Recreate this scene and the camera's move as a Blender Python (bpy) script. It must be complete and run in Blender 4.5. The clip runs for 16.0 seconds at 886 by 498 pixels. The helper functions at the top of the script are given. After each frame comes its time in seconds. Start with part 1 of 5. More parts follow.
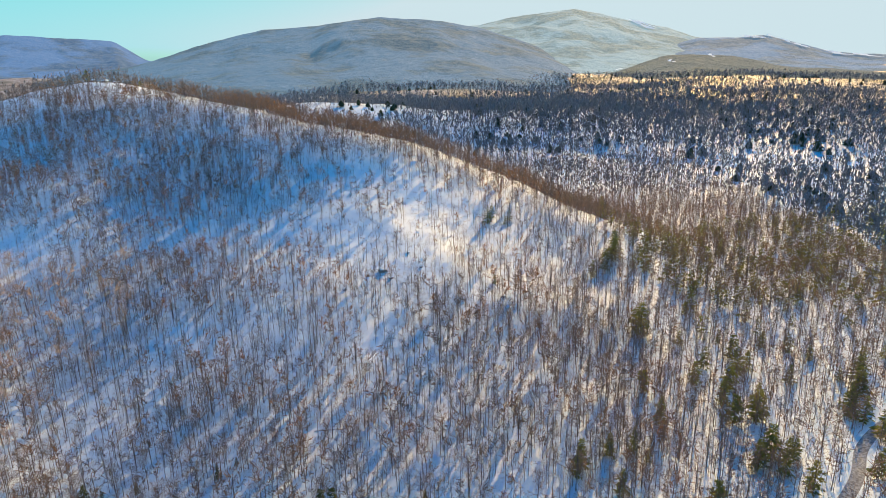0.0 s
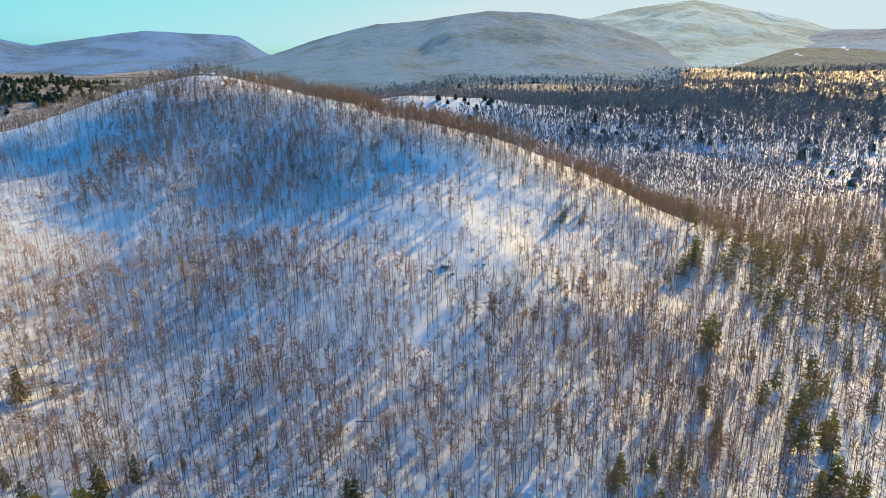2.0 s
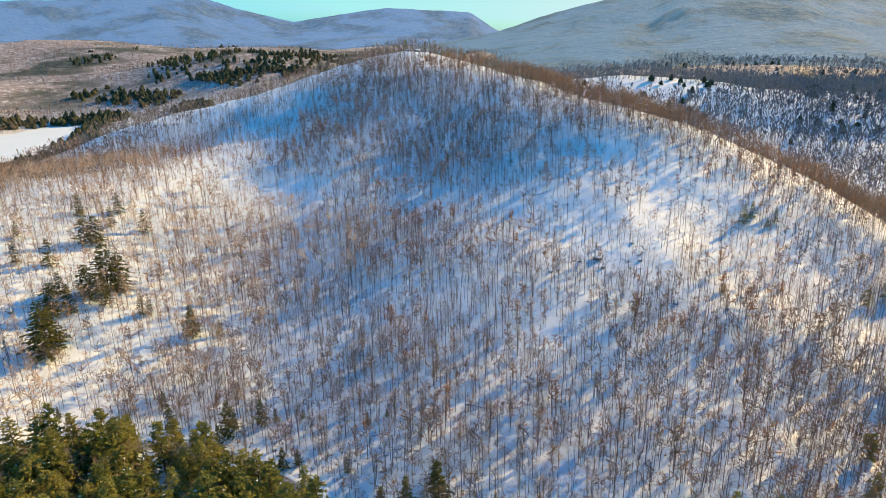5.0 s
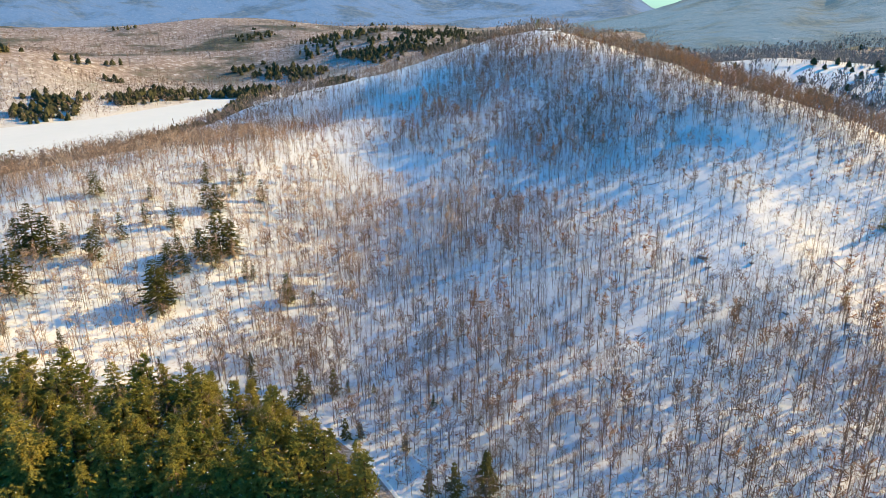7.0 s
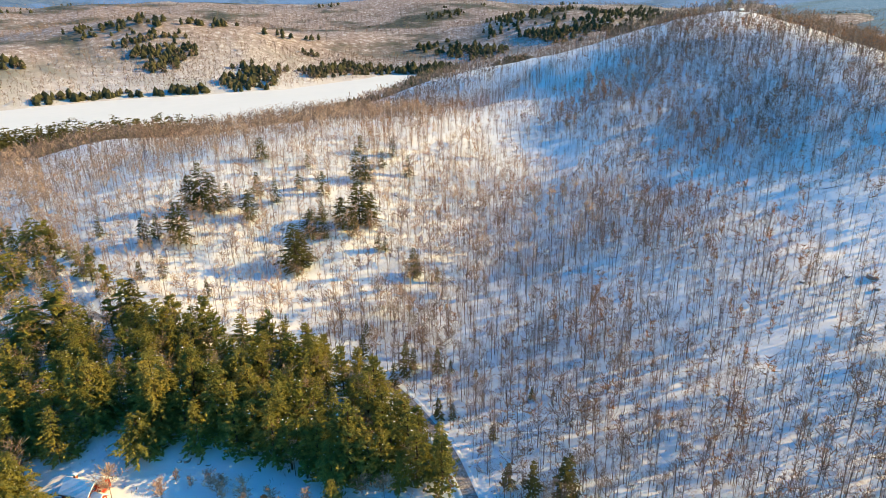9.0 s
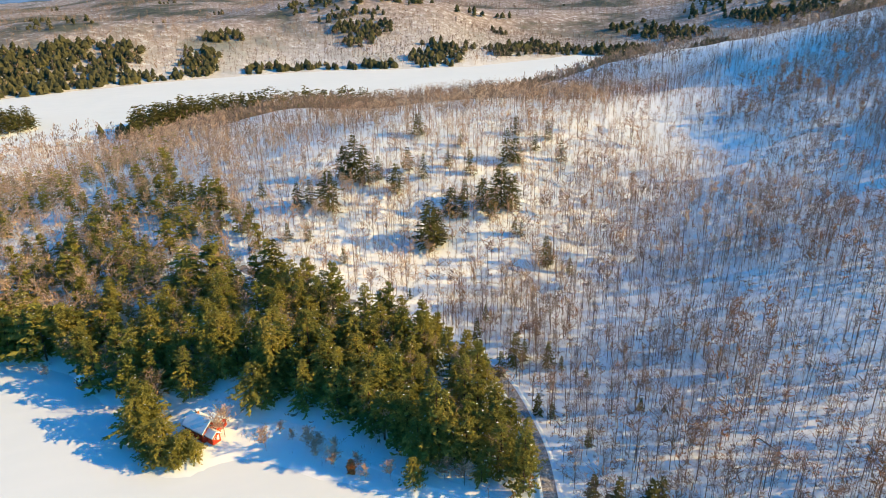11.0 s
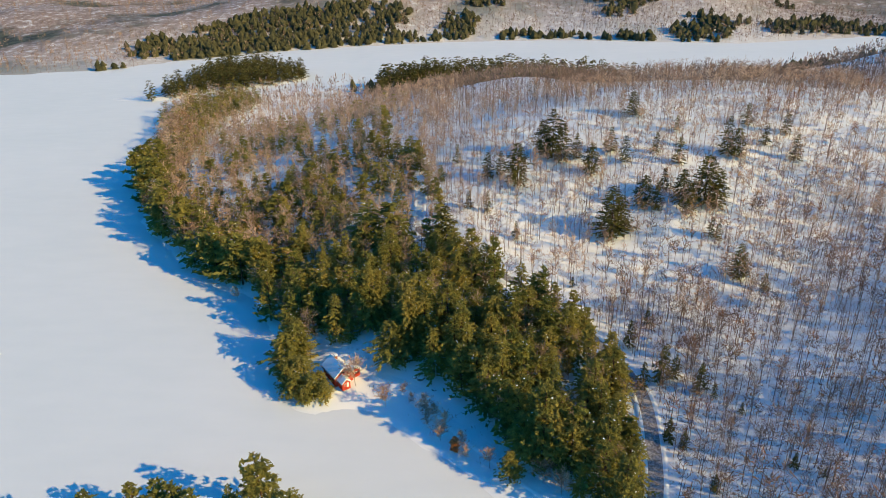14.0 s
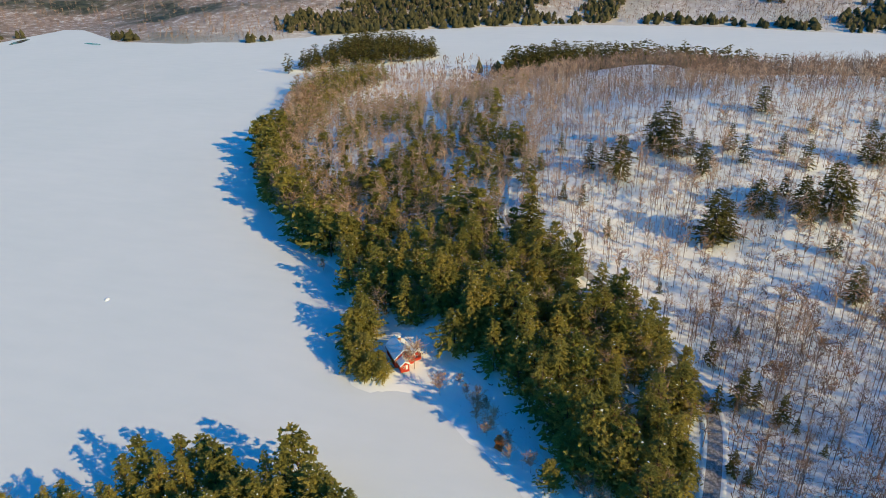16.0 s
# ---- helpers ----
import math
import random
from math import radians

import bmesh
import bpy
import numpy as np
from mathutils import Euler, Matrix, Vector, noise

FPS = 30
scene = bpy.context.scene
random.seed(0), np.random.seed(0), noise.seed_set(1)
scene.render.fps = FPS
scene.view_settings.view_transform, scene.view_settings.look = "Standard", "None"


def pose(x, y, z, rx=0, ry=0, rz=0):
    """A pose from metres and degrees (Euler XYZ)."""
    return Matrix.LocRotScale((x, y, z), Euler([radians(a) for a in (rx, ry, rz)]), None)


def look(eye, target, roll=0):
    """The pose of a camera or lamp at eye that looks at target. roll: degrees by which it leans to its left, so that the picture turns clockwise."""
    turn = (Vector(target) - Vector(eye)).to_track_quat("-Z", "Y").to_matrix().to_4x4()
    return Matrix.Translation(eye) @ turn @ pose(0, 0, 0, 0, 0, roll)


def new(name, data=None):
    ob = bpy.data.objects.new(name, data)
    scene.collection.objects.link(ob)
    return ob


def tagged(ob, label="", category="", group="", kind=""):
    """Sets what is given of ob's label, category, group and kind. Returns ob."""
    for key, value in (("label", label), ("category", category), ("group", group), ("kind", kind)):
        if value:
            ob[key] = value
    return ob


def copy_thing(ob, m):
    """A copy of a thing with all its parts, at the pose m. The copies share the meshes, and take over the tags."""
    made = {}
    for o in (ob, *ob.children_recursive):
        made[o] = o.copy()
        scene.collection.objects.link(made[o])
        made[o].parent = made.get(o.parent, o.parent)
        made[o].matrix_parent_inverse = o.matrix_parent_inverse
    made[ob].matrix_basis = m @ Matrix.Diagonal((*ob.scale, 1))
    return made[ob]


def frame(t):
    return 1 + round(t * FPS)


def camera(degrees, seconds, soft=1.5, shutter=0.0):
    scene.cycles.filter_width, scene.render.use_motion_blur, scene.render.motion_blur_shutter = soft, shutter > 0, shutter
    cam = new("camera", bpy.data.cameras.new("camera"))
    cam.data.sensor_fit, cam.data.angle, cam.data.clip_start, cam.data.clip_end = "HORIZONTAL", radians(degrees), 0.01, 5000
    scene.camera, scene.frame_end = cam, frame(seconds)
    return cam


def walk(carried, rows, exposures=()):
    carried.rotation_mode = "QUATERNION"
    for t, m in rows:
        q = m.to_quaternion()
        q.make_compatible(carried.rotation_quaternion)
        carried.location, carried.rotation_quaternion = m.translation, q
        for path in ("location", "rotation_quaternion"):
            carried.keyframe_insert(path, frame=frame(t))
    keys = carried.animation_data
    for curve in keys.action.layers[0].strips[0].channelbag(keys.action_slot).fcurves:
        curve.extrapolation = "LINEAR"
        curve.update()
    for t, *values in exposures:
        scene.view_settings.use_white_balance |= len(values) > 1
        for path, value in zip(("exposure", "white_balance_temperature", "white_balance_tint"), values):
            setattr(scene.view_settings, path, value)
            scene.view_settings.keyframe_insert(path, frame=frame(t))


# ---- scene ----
# ------------------------------------------------------------ camera
cam = camera(66.8, 16.0, soft=0.75, shutter=0.2)
PATH = [
    (0, (0.014, 0.003, 121.972), (0.041, 1.923, 121.412), -1.1),
    (0.5, (4.558, 0.584, 122.022), (4.494, 2.503, 121.461), -1.2),
    (1, (9.074, 1.357, 122.129), (8.938, 3.272, 121.566), -1.2),
    (1.5, (13.504, 2.347, 122.145), (13.3, 4.255, 121.579), -1.2),
    (2, (17.762, 3.529, 122.219), (17.482, 5.425, 121.648), -1.2),
    (2.5, (21.96, 5.073, 122.37), (21.576, 6.949, 121.793), -1.2),
    (3, (26.109, 6.863, 122.381), (25.625, 8.714, 121.8), -1.2),
    (3.5, (30.131, 8.935, 122.382), (29.543, 10.754, 121.794), -1.2),
    (4, (34.009, 11.243, 122.45), (33.325, 13.025, 121.851), -1.2),
    (6.5, (52.088, 26.396, 122.445), (50.966, 27.916, 121.79), -1.1),
    (7, (55.26, 29.847, 122.432), (54.06, 31.301, 121.764), -1.2),
    (7.5, (58.148, 33.52, 122.321), (56.861, 34.892, 121.642), -1.2),
    (8, (60.75, 37.596, 122.23), (59.376, 38.876, 121.541), -1.2),
    (8.5, (63.06, 41.837, 122.046), (61.601, 43.013, 121.346), -1.2),
    (9, (65.012, 46.327, 121.921), (63.477, 47.394, 121.21), -1.1),
    (11.5, (69.782, 69.842, 121.521), (67.993, 70.303, 120.756), -1.4),
    (12, (69.657, 74.621, 121.478), (67.844, 74.955, 120.702), -1.4),
    (12.5, (69.041, 79.367, 121.429), (67.214, 79.571, 120.641), -1.4),
    (13, (68.153, 84.121, 121.286), (66.321, 84.204, 120.487), -1.3),
    (13.5, (66.961, 88.809, 121.193), (65.133, 88.786, 120.383), -1.3),
    (14, (65.584, 93.223, 120.909), (63.764, 93.103, 120.089), -1.3),
    (14.5, (64.031, 97.525, 120.85), (62.225, 97.31, 120.02), -1.3),
    (15, (62.204, 101.747, 120.639), (60.416, 101.436, 119.798), -1.3),
    (15.5, (60.011, 105.859, 120.535), (58.247, 105.453, 119.684), -1.3),
    (16, (57.679, 109.701, 120.234), (55.943, 109.204, 119.374), -1.2),
]
walk(cam, [(t, look(eye, target, roll)) for t, eye, target, roll in PATH], [(0, 0.70, 6900, 10), (4, 0.84, 7200, 10), (9, 1.02, 7650, 10), (12.5, 0.72, 6950, 10), (16, 0.30, 6450, 10)])

# ------------------------------------------------------------ light
SUN_AZ, SUN_EL = 24.0, 25.3          # degrees right of +y, and above the horizon
world = bpy.data.worlds.new("winter_sky")
scene.world = world
world.use_nodes = True
wn = world.node_tree.nodes
sky = wn.new("ShaderNodeTexSky")
sky.sky_type = "NISHITA"
sky.sun_disc = False
sky.sun_elevation, sky.sun_rotation = radians(SUN_EL), radians(SUN_AZ)
sky.altitude, sky.air_density, sky.dust_density, sky.ozone_density = 400, 1.0, 1.0, 2.0
wn["Background"].inputs["Strength"].default_value = 0.122
wl = world.node_tree.links
deep = wn.new("ShaderNodeHueSaturation")          # clear deep blue overhead, paler towards the bright horizon
deep.inputs["Saturation"].default_value = 1.12
wl.new(sky.outputs["Color"], deep.inputs["Color"])
lum, span = wn.new("ShaderNodeRGBToBW"), wn.new("ShaderNodeMapRange")
span.inputs["From Min"].default_value, span.inputs["From Max"].default_value = 2.0, 5.5
wl.new(sky.outputs["Color"], lum.inputs["Color"])
wl.new(lum.outputs["Val"], span.inputs["Value"])
hue, tint, top = (wn.new("ShaderNodeMix") for _ in range(3))
hue.data_type = tint.data_type = top.data_type = "RGBA"
tint.blend_type, top.blend_type = "MULTIPLY", "DARKEN"
tint.inputs[0].default_value = top.inputs[0].default_value = 1.0
hue.inputs[6].default_value, hue.inputs[7].default_value = (0.01, 0.90, 1.45, 1), (0.28, 0.66, 1.05, 1)
top.inputs[7].default_value = (3.0, 3.9, 4.4, 1)
wl.new(span.outputs["Result"], hue.inputs[0])
wl.new(deep.outputs["Color"], tint.inputs[6])
wl.new(hue.outputs[2], tint.inputs[7])
wl.new(tint.outputs[2], top.inputs[6])
wl.new(top.outputs[2], wn["Background"].inputs["Color"])
sun = new("sun", bpy.data.lights.new("sun", "SUN"))
sun.data.energy, sun.data.angle, sun.data.color = 5.0, radians(0.55), (1.0, 0.655, 0.26)
sun.matrix_world = look((0, 0, 0), (-math.sin(radians(SUN_AZ)) * math.cos(radians(SUN_EL)), -math.cos(radians(SUN_AZ)) * math.cos(radians(SUN_EL)), -math.sin(radians(SUN_EL))))


# ------------------------------------------------------------ materials
def material(name, rough=0.9, spec=0.2):
    m = bpy.data.materials.new(name)
    m.use_nodes = True
    b = m.node_tree.nodes["Principled BSDF"]
    b.inputs["Roughness"].default_value = rough
    b.inputs["Specular IOR Level"].default_value = spec
    return m, m.node_tree.nodes, m.node_tree.links, b


def noise_node(m, scale, detail=4.0, rough=0.6, squash=None):
    n, l = m.node_tree.nodes, m.node_tree.links
    geo = n.new("ShaderNodeNewGeometry")
    t = n.new("ShaderNodeTexNoise")
    t.inputs["Scale"].default_value, t.inputs["Detail"].default_value, t.inputs["Roughness"].default_value = scale, detail, rough
    if squash:
        mp = n.new("ShaderNodeMapping")
        mp.inputs["Scale"].default_value = squash
        l.new(geo.outputs["Position"], mp.inputs["Vector"])
        l.new(mp.outputs["Vector"], t.inputs["Vector"])
    else:
        l.new(geo.outputs["Position"], t.inputs["Vector"])
    return t.outputs["Fac"]


def ramp(m, fac, stops):
    r = m.node_tree.nodes.new("ShaderNodeValToRGB")
    while len(r.color_ramp.elements) < len(stops):
        r.color_ramp.elements.new(0.5)
    for e, (p, c) in zip(r.color_ramp.elements, stops):
        e.position, e.color = p, (*c, 1)
    m.node_tree.links.new(fac, r.inputs["Fac"])
    return r.outputs["Color"]


def mix(m, fac, a, b, kind="MIX"):
    x = m.node_tree.nodes.new("ShaderNodeMix")
    x.data_type, x.blend_type = "RGBA", kind
    for sock, v in ((x.inputs[0], fac), (x.inputs[6], a), (x.inputs[7], b)):
        if isinstance(v, (int, float)):
            sock.default_value = v
        elif isinstance(v, tuple):
            sock.default_value = (*v, 1)
        else:
            m.node_tree.links.new(v, sock)
    return x.outputs[2]


def bump(m, b, fac, strength, distance):
    n = m.node_tree.nodes.new("ShaderNodeBump")
    n.inputs["Strength"].default_value, n.inputs["Distance"].default_value = strength, distance
    m.node_tree.links.new(fac, n.inputs["Height"])
    m.node_tree.links.new(n.outputs["Normal"], b.inputs["Normal"])


def two_tone(name, stops, scale, stops2=None, scale2=1.0, amount=0.5, rough=0.9, relief=0.0, leaf=0.0, each=0.0):
    m, n, l, b = material(name, rough, 0.0)
    c = ramp(m, noise_node(m, scale), stops)
    if stops2:
        c = mix(m, amount, c, ramp(m, noise_node(m, scale2), stops2))
    if each:  # every bough, leaf or twig has its own shade
        geo = n.new("ShaderNodeNewGeometry")
        c = mix(m, each, c, ramp(m, geo.outputs["Random Per Island"], [(0.0, (0.55, 0.6, 0.6)), (0.5, (1.0, 1.0, 1.0)), (1.0, (1.7, 1.55, 1.3))]), "MULTIPLY")
    l.new(c, b.inputs["Base Color"])
    if relief:
        bump(m, b, noise_node(m, scale * 3), 0.6, relief)
    if leaf:  # thin needles and leaves let some light through
        t, x = n.new("ShaderNodeBsdfTranslucent"), n.new("ShaderNodeMixShader")
        x.inputs[0].default_value = leaf
        l.new(c, t.inputs["Color"])
        l.new(b.outputs[0], x.inputs[1])
        l.new(t.outputs[0], x.inputs[2])
        l.new(x.outputs[0], n["Material Output"].inputs["Surface"])
    return m


# forest floor: snow with leaf litter showing through, darker woods far away
def ground_material():
    m, n, l, b = material("snowy_forest_floor", 0.7, 0.3)
    snow = ramp(m, noise_node(m, 0.03), [(0.3, (0.68, 0.80, 0.88)), (0.7, (0.76, 0.86, 0.93))])
    litter = ramp(m, noise_node(m, 0.8), [(0.35, (0.13, 0.085, 0.05)), (0.7, (0.33, 0.22, 0.12))])
    spots = ramp(m, noise_node(m, 0.55, 6, 0.7), [(0.56, (0, 0, 0)), (0.66, (1, 1, 1))])
    zones = ramp(m, noise_node(m, 0.018, 3), [(0.42, (0, 0, 0)), (0.62, (1, 1, 1))])
    fac = mix(m, 1.0, spots, zones, "MULTIPLY")
    near = mix(m, fac, snow, litter)
    bare = n.new("ShaderNodeAttribute")
    bare.attribute_name = "beach"
    near = mix(m, bare.outputs["Fac"], near, snow)
    # distance: canopies seen from afar over snow, as the attribute "woods"
    at = n.new("ShaderNodeAttribute")
    at.attribute_name = "woods"
    grain = ramp(m, noise_node(m, 0.09, 6, 0.75), [(0.38, (0.16, 0.135, 0.12)), (0.53, (0.28, 0.245, 0.235)), (0.66, (0.58, 0.67, 0.75))])
    patch = ramp(m, noise_node(m, 0.006, 5, 0.65), [(0.48, (0, 0, 0)), (0.60, (1, 1, 1))])
    woods = mix(m, patch, grain, ramp(m, noise_node(m, 0.07, 5), [(0.4, (0.02, 0.03, 0.018)), (0.65, (0.09, 0.10, 0.06))]))
    col = mix(m, at.outputs["Fac"], near, woods)
    l.new(col, b.inputs["Base Color"])
    beach = n.new("ShaderNodeAttribute")
    beach.attribute_name = "beach"
    hummocks = mix(m, 0.14, noise_node(m, 0.09, 3, 0.5), noise_node(m, 0.5, 5, 0.6))
    bump(m, b, mix(m, beach.outputs["Fac"], hummocks, mix(m, 0.06, (0.5, 0.5, 0.5), noise_node(m, 0.25, 3))), 0.6, 1.6)
    return m


GROUND = ground_material()


def lake_material():
    m, n, l, b = material("lake_snow", 0.65, 0.3)
    c = ramp(m, noise_node(m, 0.012, 5), [(0.3, (0.57, 0.69, 0.77)), (0.7, (0.62, 0.73, 0.81))])
    c = mix(m, 0.25, c, ramp(m, noise_node(m, 0.15, 4, 0.5, (1, 0.3, 1)), [(0.3, (0.54, 0.66, 0.75)), (0.7, (0.65, 0.76, 0.84))]))
    l.new(c, b.inputs["Base Color"])
    bump(m, b, noise_node(m, 0.25, 4, 0.5, (1, 0.4, 1)), 0.15, 0.3)
    return m


LAKE = lake_material()
SNOW = two_tone("snow_cover", [(0.3, (0.66, 0.79, 0.87)), (0.7, (0.74, 0.85, 0.92))], 1.5)
BARK = two_tone("grey_bark", [(0.3, (0.11, 0.095, 0.09)), (0.7, (0.22, 0.19, 0.175))], 0.2, [(0.35, (0.07, 0.06, 0.055)), (0.65, (0.24, 0.205, 0.18))], 2.0)
TWIG = two_tone("brown_twigs", [(0.36, (0.15, 0.125, 0.11)), (0.5, (0.22, 0.165, 0.135)), (0.62, (0.31, 0.18, 0.12))], 0.035, [(0.4, (0.14, 0.115, 0.10)), (0.6, (0.28, 0.225, 0.19))], 0.25, leaf=0.25, each=0.8)
PALE_TWIG = two_tone("pale_birch_twigs", [(0.36, (0.33, 0.23, 0.175)), (0.5, (0.44, 0.34, 0.275)), (0.64, (0.58, 0.49, 0.42))], 0.12, leaf=0.4, each=0.7)
PALE_BARK = two_tone("pale_bark", [(0.3, (0.28, 0.24, 0.21)), (0.7, (0.52, 0.46, 0.40))], 0.3)
BEECH = two_tone("dry_beech_leaves", [(0.35, (0.24, 0.11, 0.045)), (0.65, (0.40, 0.21, 0.10))], 0.4, leaf=0.42, each=0.9)
NEEDLE = two_tone("conifer_needles", [(0.36, (0.125, 0.145, 0.055)), (0.5, (0.25, 0.26, 0.08)), (0.64, (0.43, 0.365, 0.11))], 0.09, [(0.35, (0.125, 0.145, 0.055)), (0.7, (0.34, 0.345, 0.095))], 0.5, leaf=0.45, each=0.55)
NEEDLE_BLUE = two_tone("pine_needles", [(0.35, (0.10, 0.13, 0.045)), (0.65, (0.25, 0.265, 0.075))], 0.3, leaf=0.45, each=0.6)
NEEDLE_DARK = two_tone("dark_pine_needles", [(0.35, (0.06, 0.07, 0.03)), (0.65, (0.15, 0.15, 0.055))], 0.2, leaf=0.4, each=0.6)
TRUNK = two_tone("conifer_bark", [(0.3, (0.05, 0.035, 0.025)), (0.7, (0.13, 0.09, 0.065))], 1.2)
FAR_WOOD = two_tone("distant_crowns", [(0.36, (0.20, 0.165, 0.145)), (0.5, (0.27, 0.21, 0.18)), (0.64, (0.34, 0.24, 0.19))], 0.01, [(0.35, (0.18, 0.15, 0.13)), (0.65, (0.30, 0.24, 0.21))], 0.1)
# bare crowns with the valley's haze put into their colour as bluish grey
VALLEY_WOOD = two_tone("haze_grey_valley_crowns", [(0.36, (0.17, 0.18, 0.205)), (0.64, (0.24, 0.24, 0.25))], 0.012, [(0.35, (0.15, 0.16, 0.18)), (0.65, (0.27, 0.265, 0.275))], 0.1)
FAR_GREEN = two_tone("distant_conifers", [(0.35, (0.035, 0.045, 0.028)), (0.65, (0.08, 0.085, 0.045))], 0.05, [(0.4, (0.03, 0.035, 0.025)), (0.6, (0.10, 0.10, 0.055))], 0.12)
ROCK = two_tone("grey_boulder", [(0.35, (0.16, 0.15, 0.14)), (0.65, (0.34, 0.32, 0.30))], 0.8, relief=0.1)
RED_PAINT = two_tone("red_boards", [(0.35, (0.34, 0.045, 0.03)), (0.65, (0.48, 0.075, 0.045))], 1.5)
DARK_BOARDS = two_tone("dark_boards", [(0.35, (0.05, 0.04, 0.035)), (0.65, (0.11, 0.085, 0.07))], 1.5)
WHITE_PAINT = two_tone("white_paint", [(0.3, (0.72, 0.72, 0.70)), (0.7, (0.82, 0.82, 0.80))], 2.0)
BRICK = two_tone("chimney_brick", [(0.35, (0.22, 0.09, 0.06)), (0.65, (0.34, 0.15, 0.10))], 3.0)


def glass_material():
    m, n, l, b = material("window_glass", 0.08, 0.5)
    b.inputs["Base Color"].default_value = (0.03, 0.035, 0.04, 1)
    return m


GLASS = glass_material()


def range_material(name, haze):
    """Wooded mountains kilometres away: a backdrop, its blue air painted in as tint and a little glow."""
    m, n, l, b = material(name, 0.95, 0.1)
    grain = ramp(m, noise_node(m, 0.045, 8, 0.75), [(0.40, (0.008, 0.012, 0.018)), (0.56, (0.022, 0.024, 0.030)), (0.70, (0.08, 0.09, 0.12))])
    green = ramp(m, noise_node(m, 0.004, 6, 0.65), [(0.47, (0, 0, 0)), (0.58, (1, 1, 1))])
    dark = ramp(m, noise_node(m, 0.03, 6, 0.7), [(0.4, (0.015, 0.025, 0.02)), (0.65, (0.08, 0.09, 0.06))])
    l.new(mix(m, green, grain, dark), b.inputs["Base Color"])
    # emission imitates the haze, weaker over the dark conifer patches
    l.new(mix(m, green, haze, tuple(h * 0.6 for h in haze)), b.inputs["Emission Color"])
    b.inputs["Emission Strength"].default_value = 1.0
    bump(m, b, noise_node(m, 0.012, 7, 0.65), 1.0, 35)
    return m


# haze colour each range gives off, brightest for the sunlit back peak
RANGE, RANGE_FAR = range_material("haze_glow_mountain_woods", (0.065, 0.135, 0.22)), range_material("haze_glow_far_mountains", (0.07, 0.15, 0.30))
RANGE_BACK, RANGE_SKI = range_material("sunlit_haze_mountain", (0.17, 0.27, 0.33)), range_material("haze_glow_ski_mountain", (0.075, 0.155, 0.27))
RANGE_FOOT = range_material("haze_glow_foothill_woods", (0.055, 0.085, 0.10))
PACKED_SNOW = two_tone("packed_snow", [(0.35, (0.45, 0.55, 0.62)), (0.65, (0.60, 0.72, 0.80))], 0.5, [(0.4, (0.40, 0.47, 0.52)), (0.6, (0.66, 0.78, 0.86))], 2.0)


# ------------------------------------------------------------ the land
SHORE = [(-52, 103), (-59, 96), (-68, 85), (-80, 74), (-88, 64), (-92, 58), (-90, 52), (-88, 47), (-89, 39), (-106, 31), (-127, 25), (-151, 8), (-172, -18),
         (-197, -44), (-226, -70), (-280, -99), (-332, -118), (-383, -135), (-445, -164), (-503, -162), (-549, -138), (-572, -75), (-585, -10), (-622, 60),
         (-612, 140), (-585, 200), (-560, 270), (-590, 350), (-660, 430), (-740, 540), (-860, 650)]
FAR_SHORE = [(-905, 625), (-880, 540), (-850, 420), (-880, 300), (-915, 180), (-905, 50), (-872, -80), (-818, -198), (-735, -306), (-694, -330), (-670, -440),
             (-675, -523), (-785, -684), (-622, -660), (-500, -900), (-100, -1100), (40, -700), (10, -250), (-18, -60), (-30, -5), (-46, 18), (-50, 48),
             (-38, 66), (-15, 74), (5, 86), (0, 100), (-30, 112), (-45, 113)]
ISLE = [(-520, -197), (-522, -224), (-528, -252), (-540, -252), (-545, -228), (-560, -225), (-640, -240), (-700, -205), (-712, -160), (-670, -105), (-625, -84), (-590, -110), (-560, -165)]
# swells of the land: x, y, half widths, height
MAIN_HILL = [(-300, 610, 120, 110, 79.4), (-190, 520, 110, 100, 51.1), (-360, 490, 110, 100, 32.8), (-260, 430, 95, 90, 24.5), (-150, 410, 90, 90, 18.0), (-60, 430, 90, 85, 42.5),
             (10, 400, 80, 75, 20.6), (60, 400, 60, 60, -3.5), (-20, 310, 80, 70, 18.8), (-95, 310, 75, 70, 9.7), (-165, 310, 70, 70, 14.0), (-30, 225, 70, 60, 9.4),
             (-100, 225, 60, 60, 5.8), (-440, 340, 110, 100, 16.7), (50, 300, 60, 60, 3.6), (-265, 580, 70, 65, 3.7), (-220, 370, 60, 55, 9.3), (-120, 500, 70, 65, 13.6)]
CREST = [(-20, 475, 65, 65, 15.4), (-90, 530, 70, 70, 8.3), (40, 430, 55, 55, 20.0), (95, 385, 50, 50, 13.9), (-150, 585, 70, 70, 12.3), (-220, 640, 70, 70, -8.1), (-300, 620, 70, 70, 4.0), (-370, 600, 70, 70, 6.6), (-420, 530, 70, 70, 4.0),
         (-450, 450, 70, 70, 6.7), (-480, 380, 70, 70, 9.2), (-430, 330, 65, 65, -3.6), (-420, 250, 65, 65, 9.2), (-400, 180, 55, 55, 2.0), (-360, 260, 60, 60, 1.9), (-450, 120, 60, 60, 6.8), (-380, 420, 70, 70, -2.6), (-60, 455, 45, 45, -1.1),
         (10, 415, 45, 45, -10.3), (-320, 560, 60, 60, -10.1)]
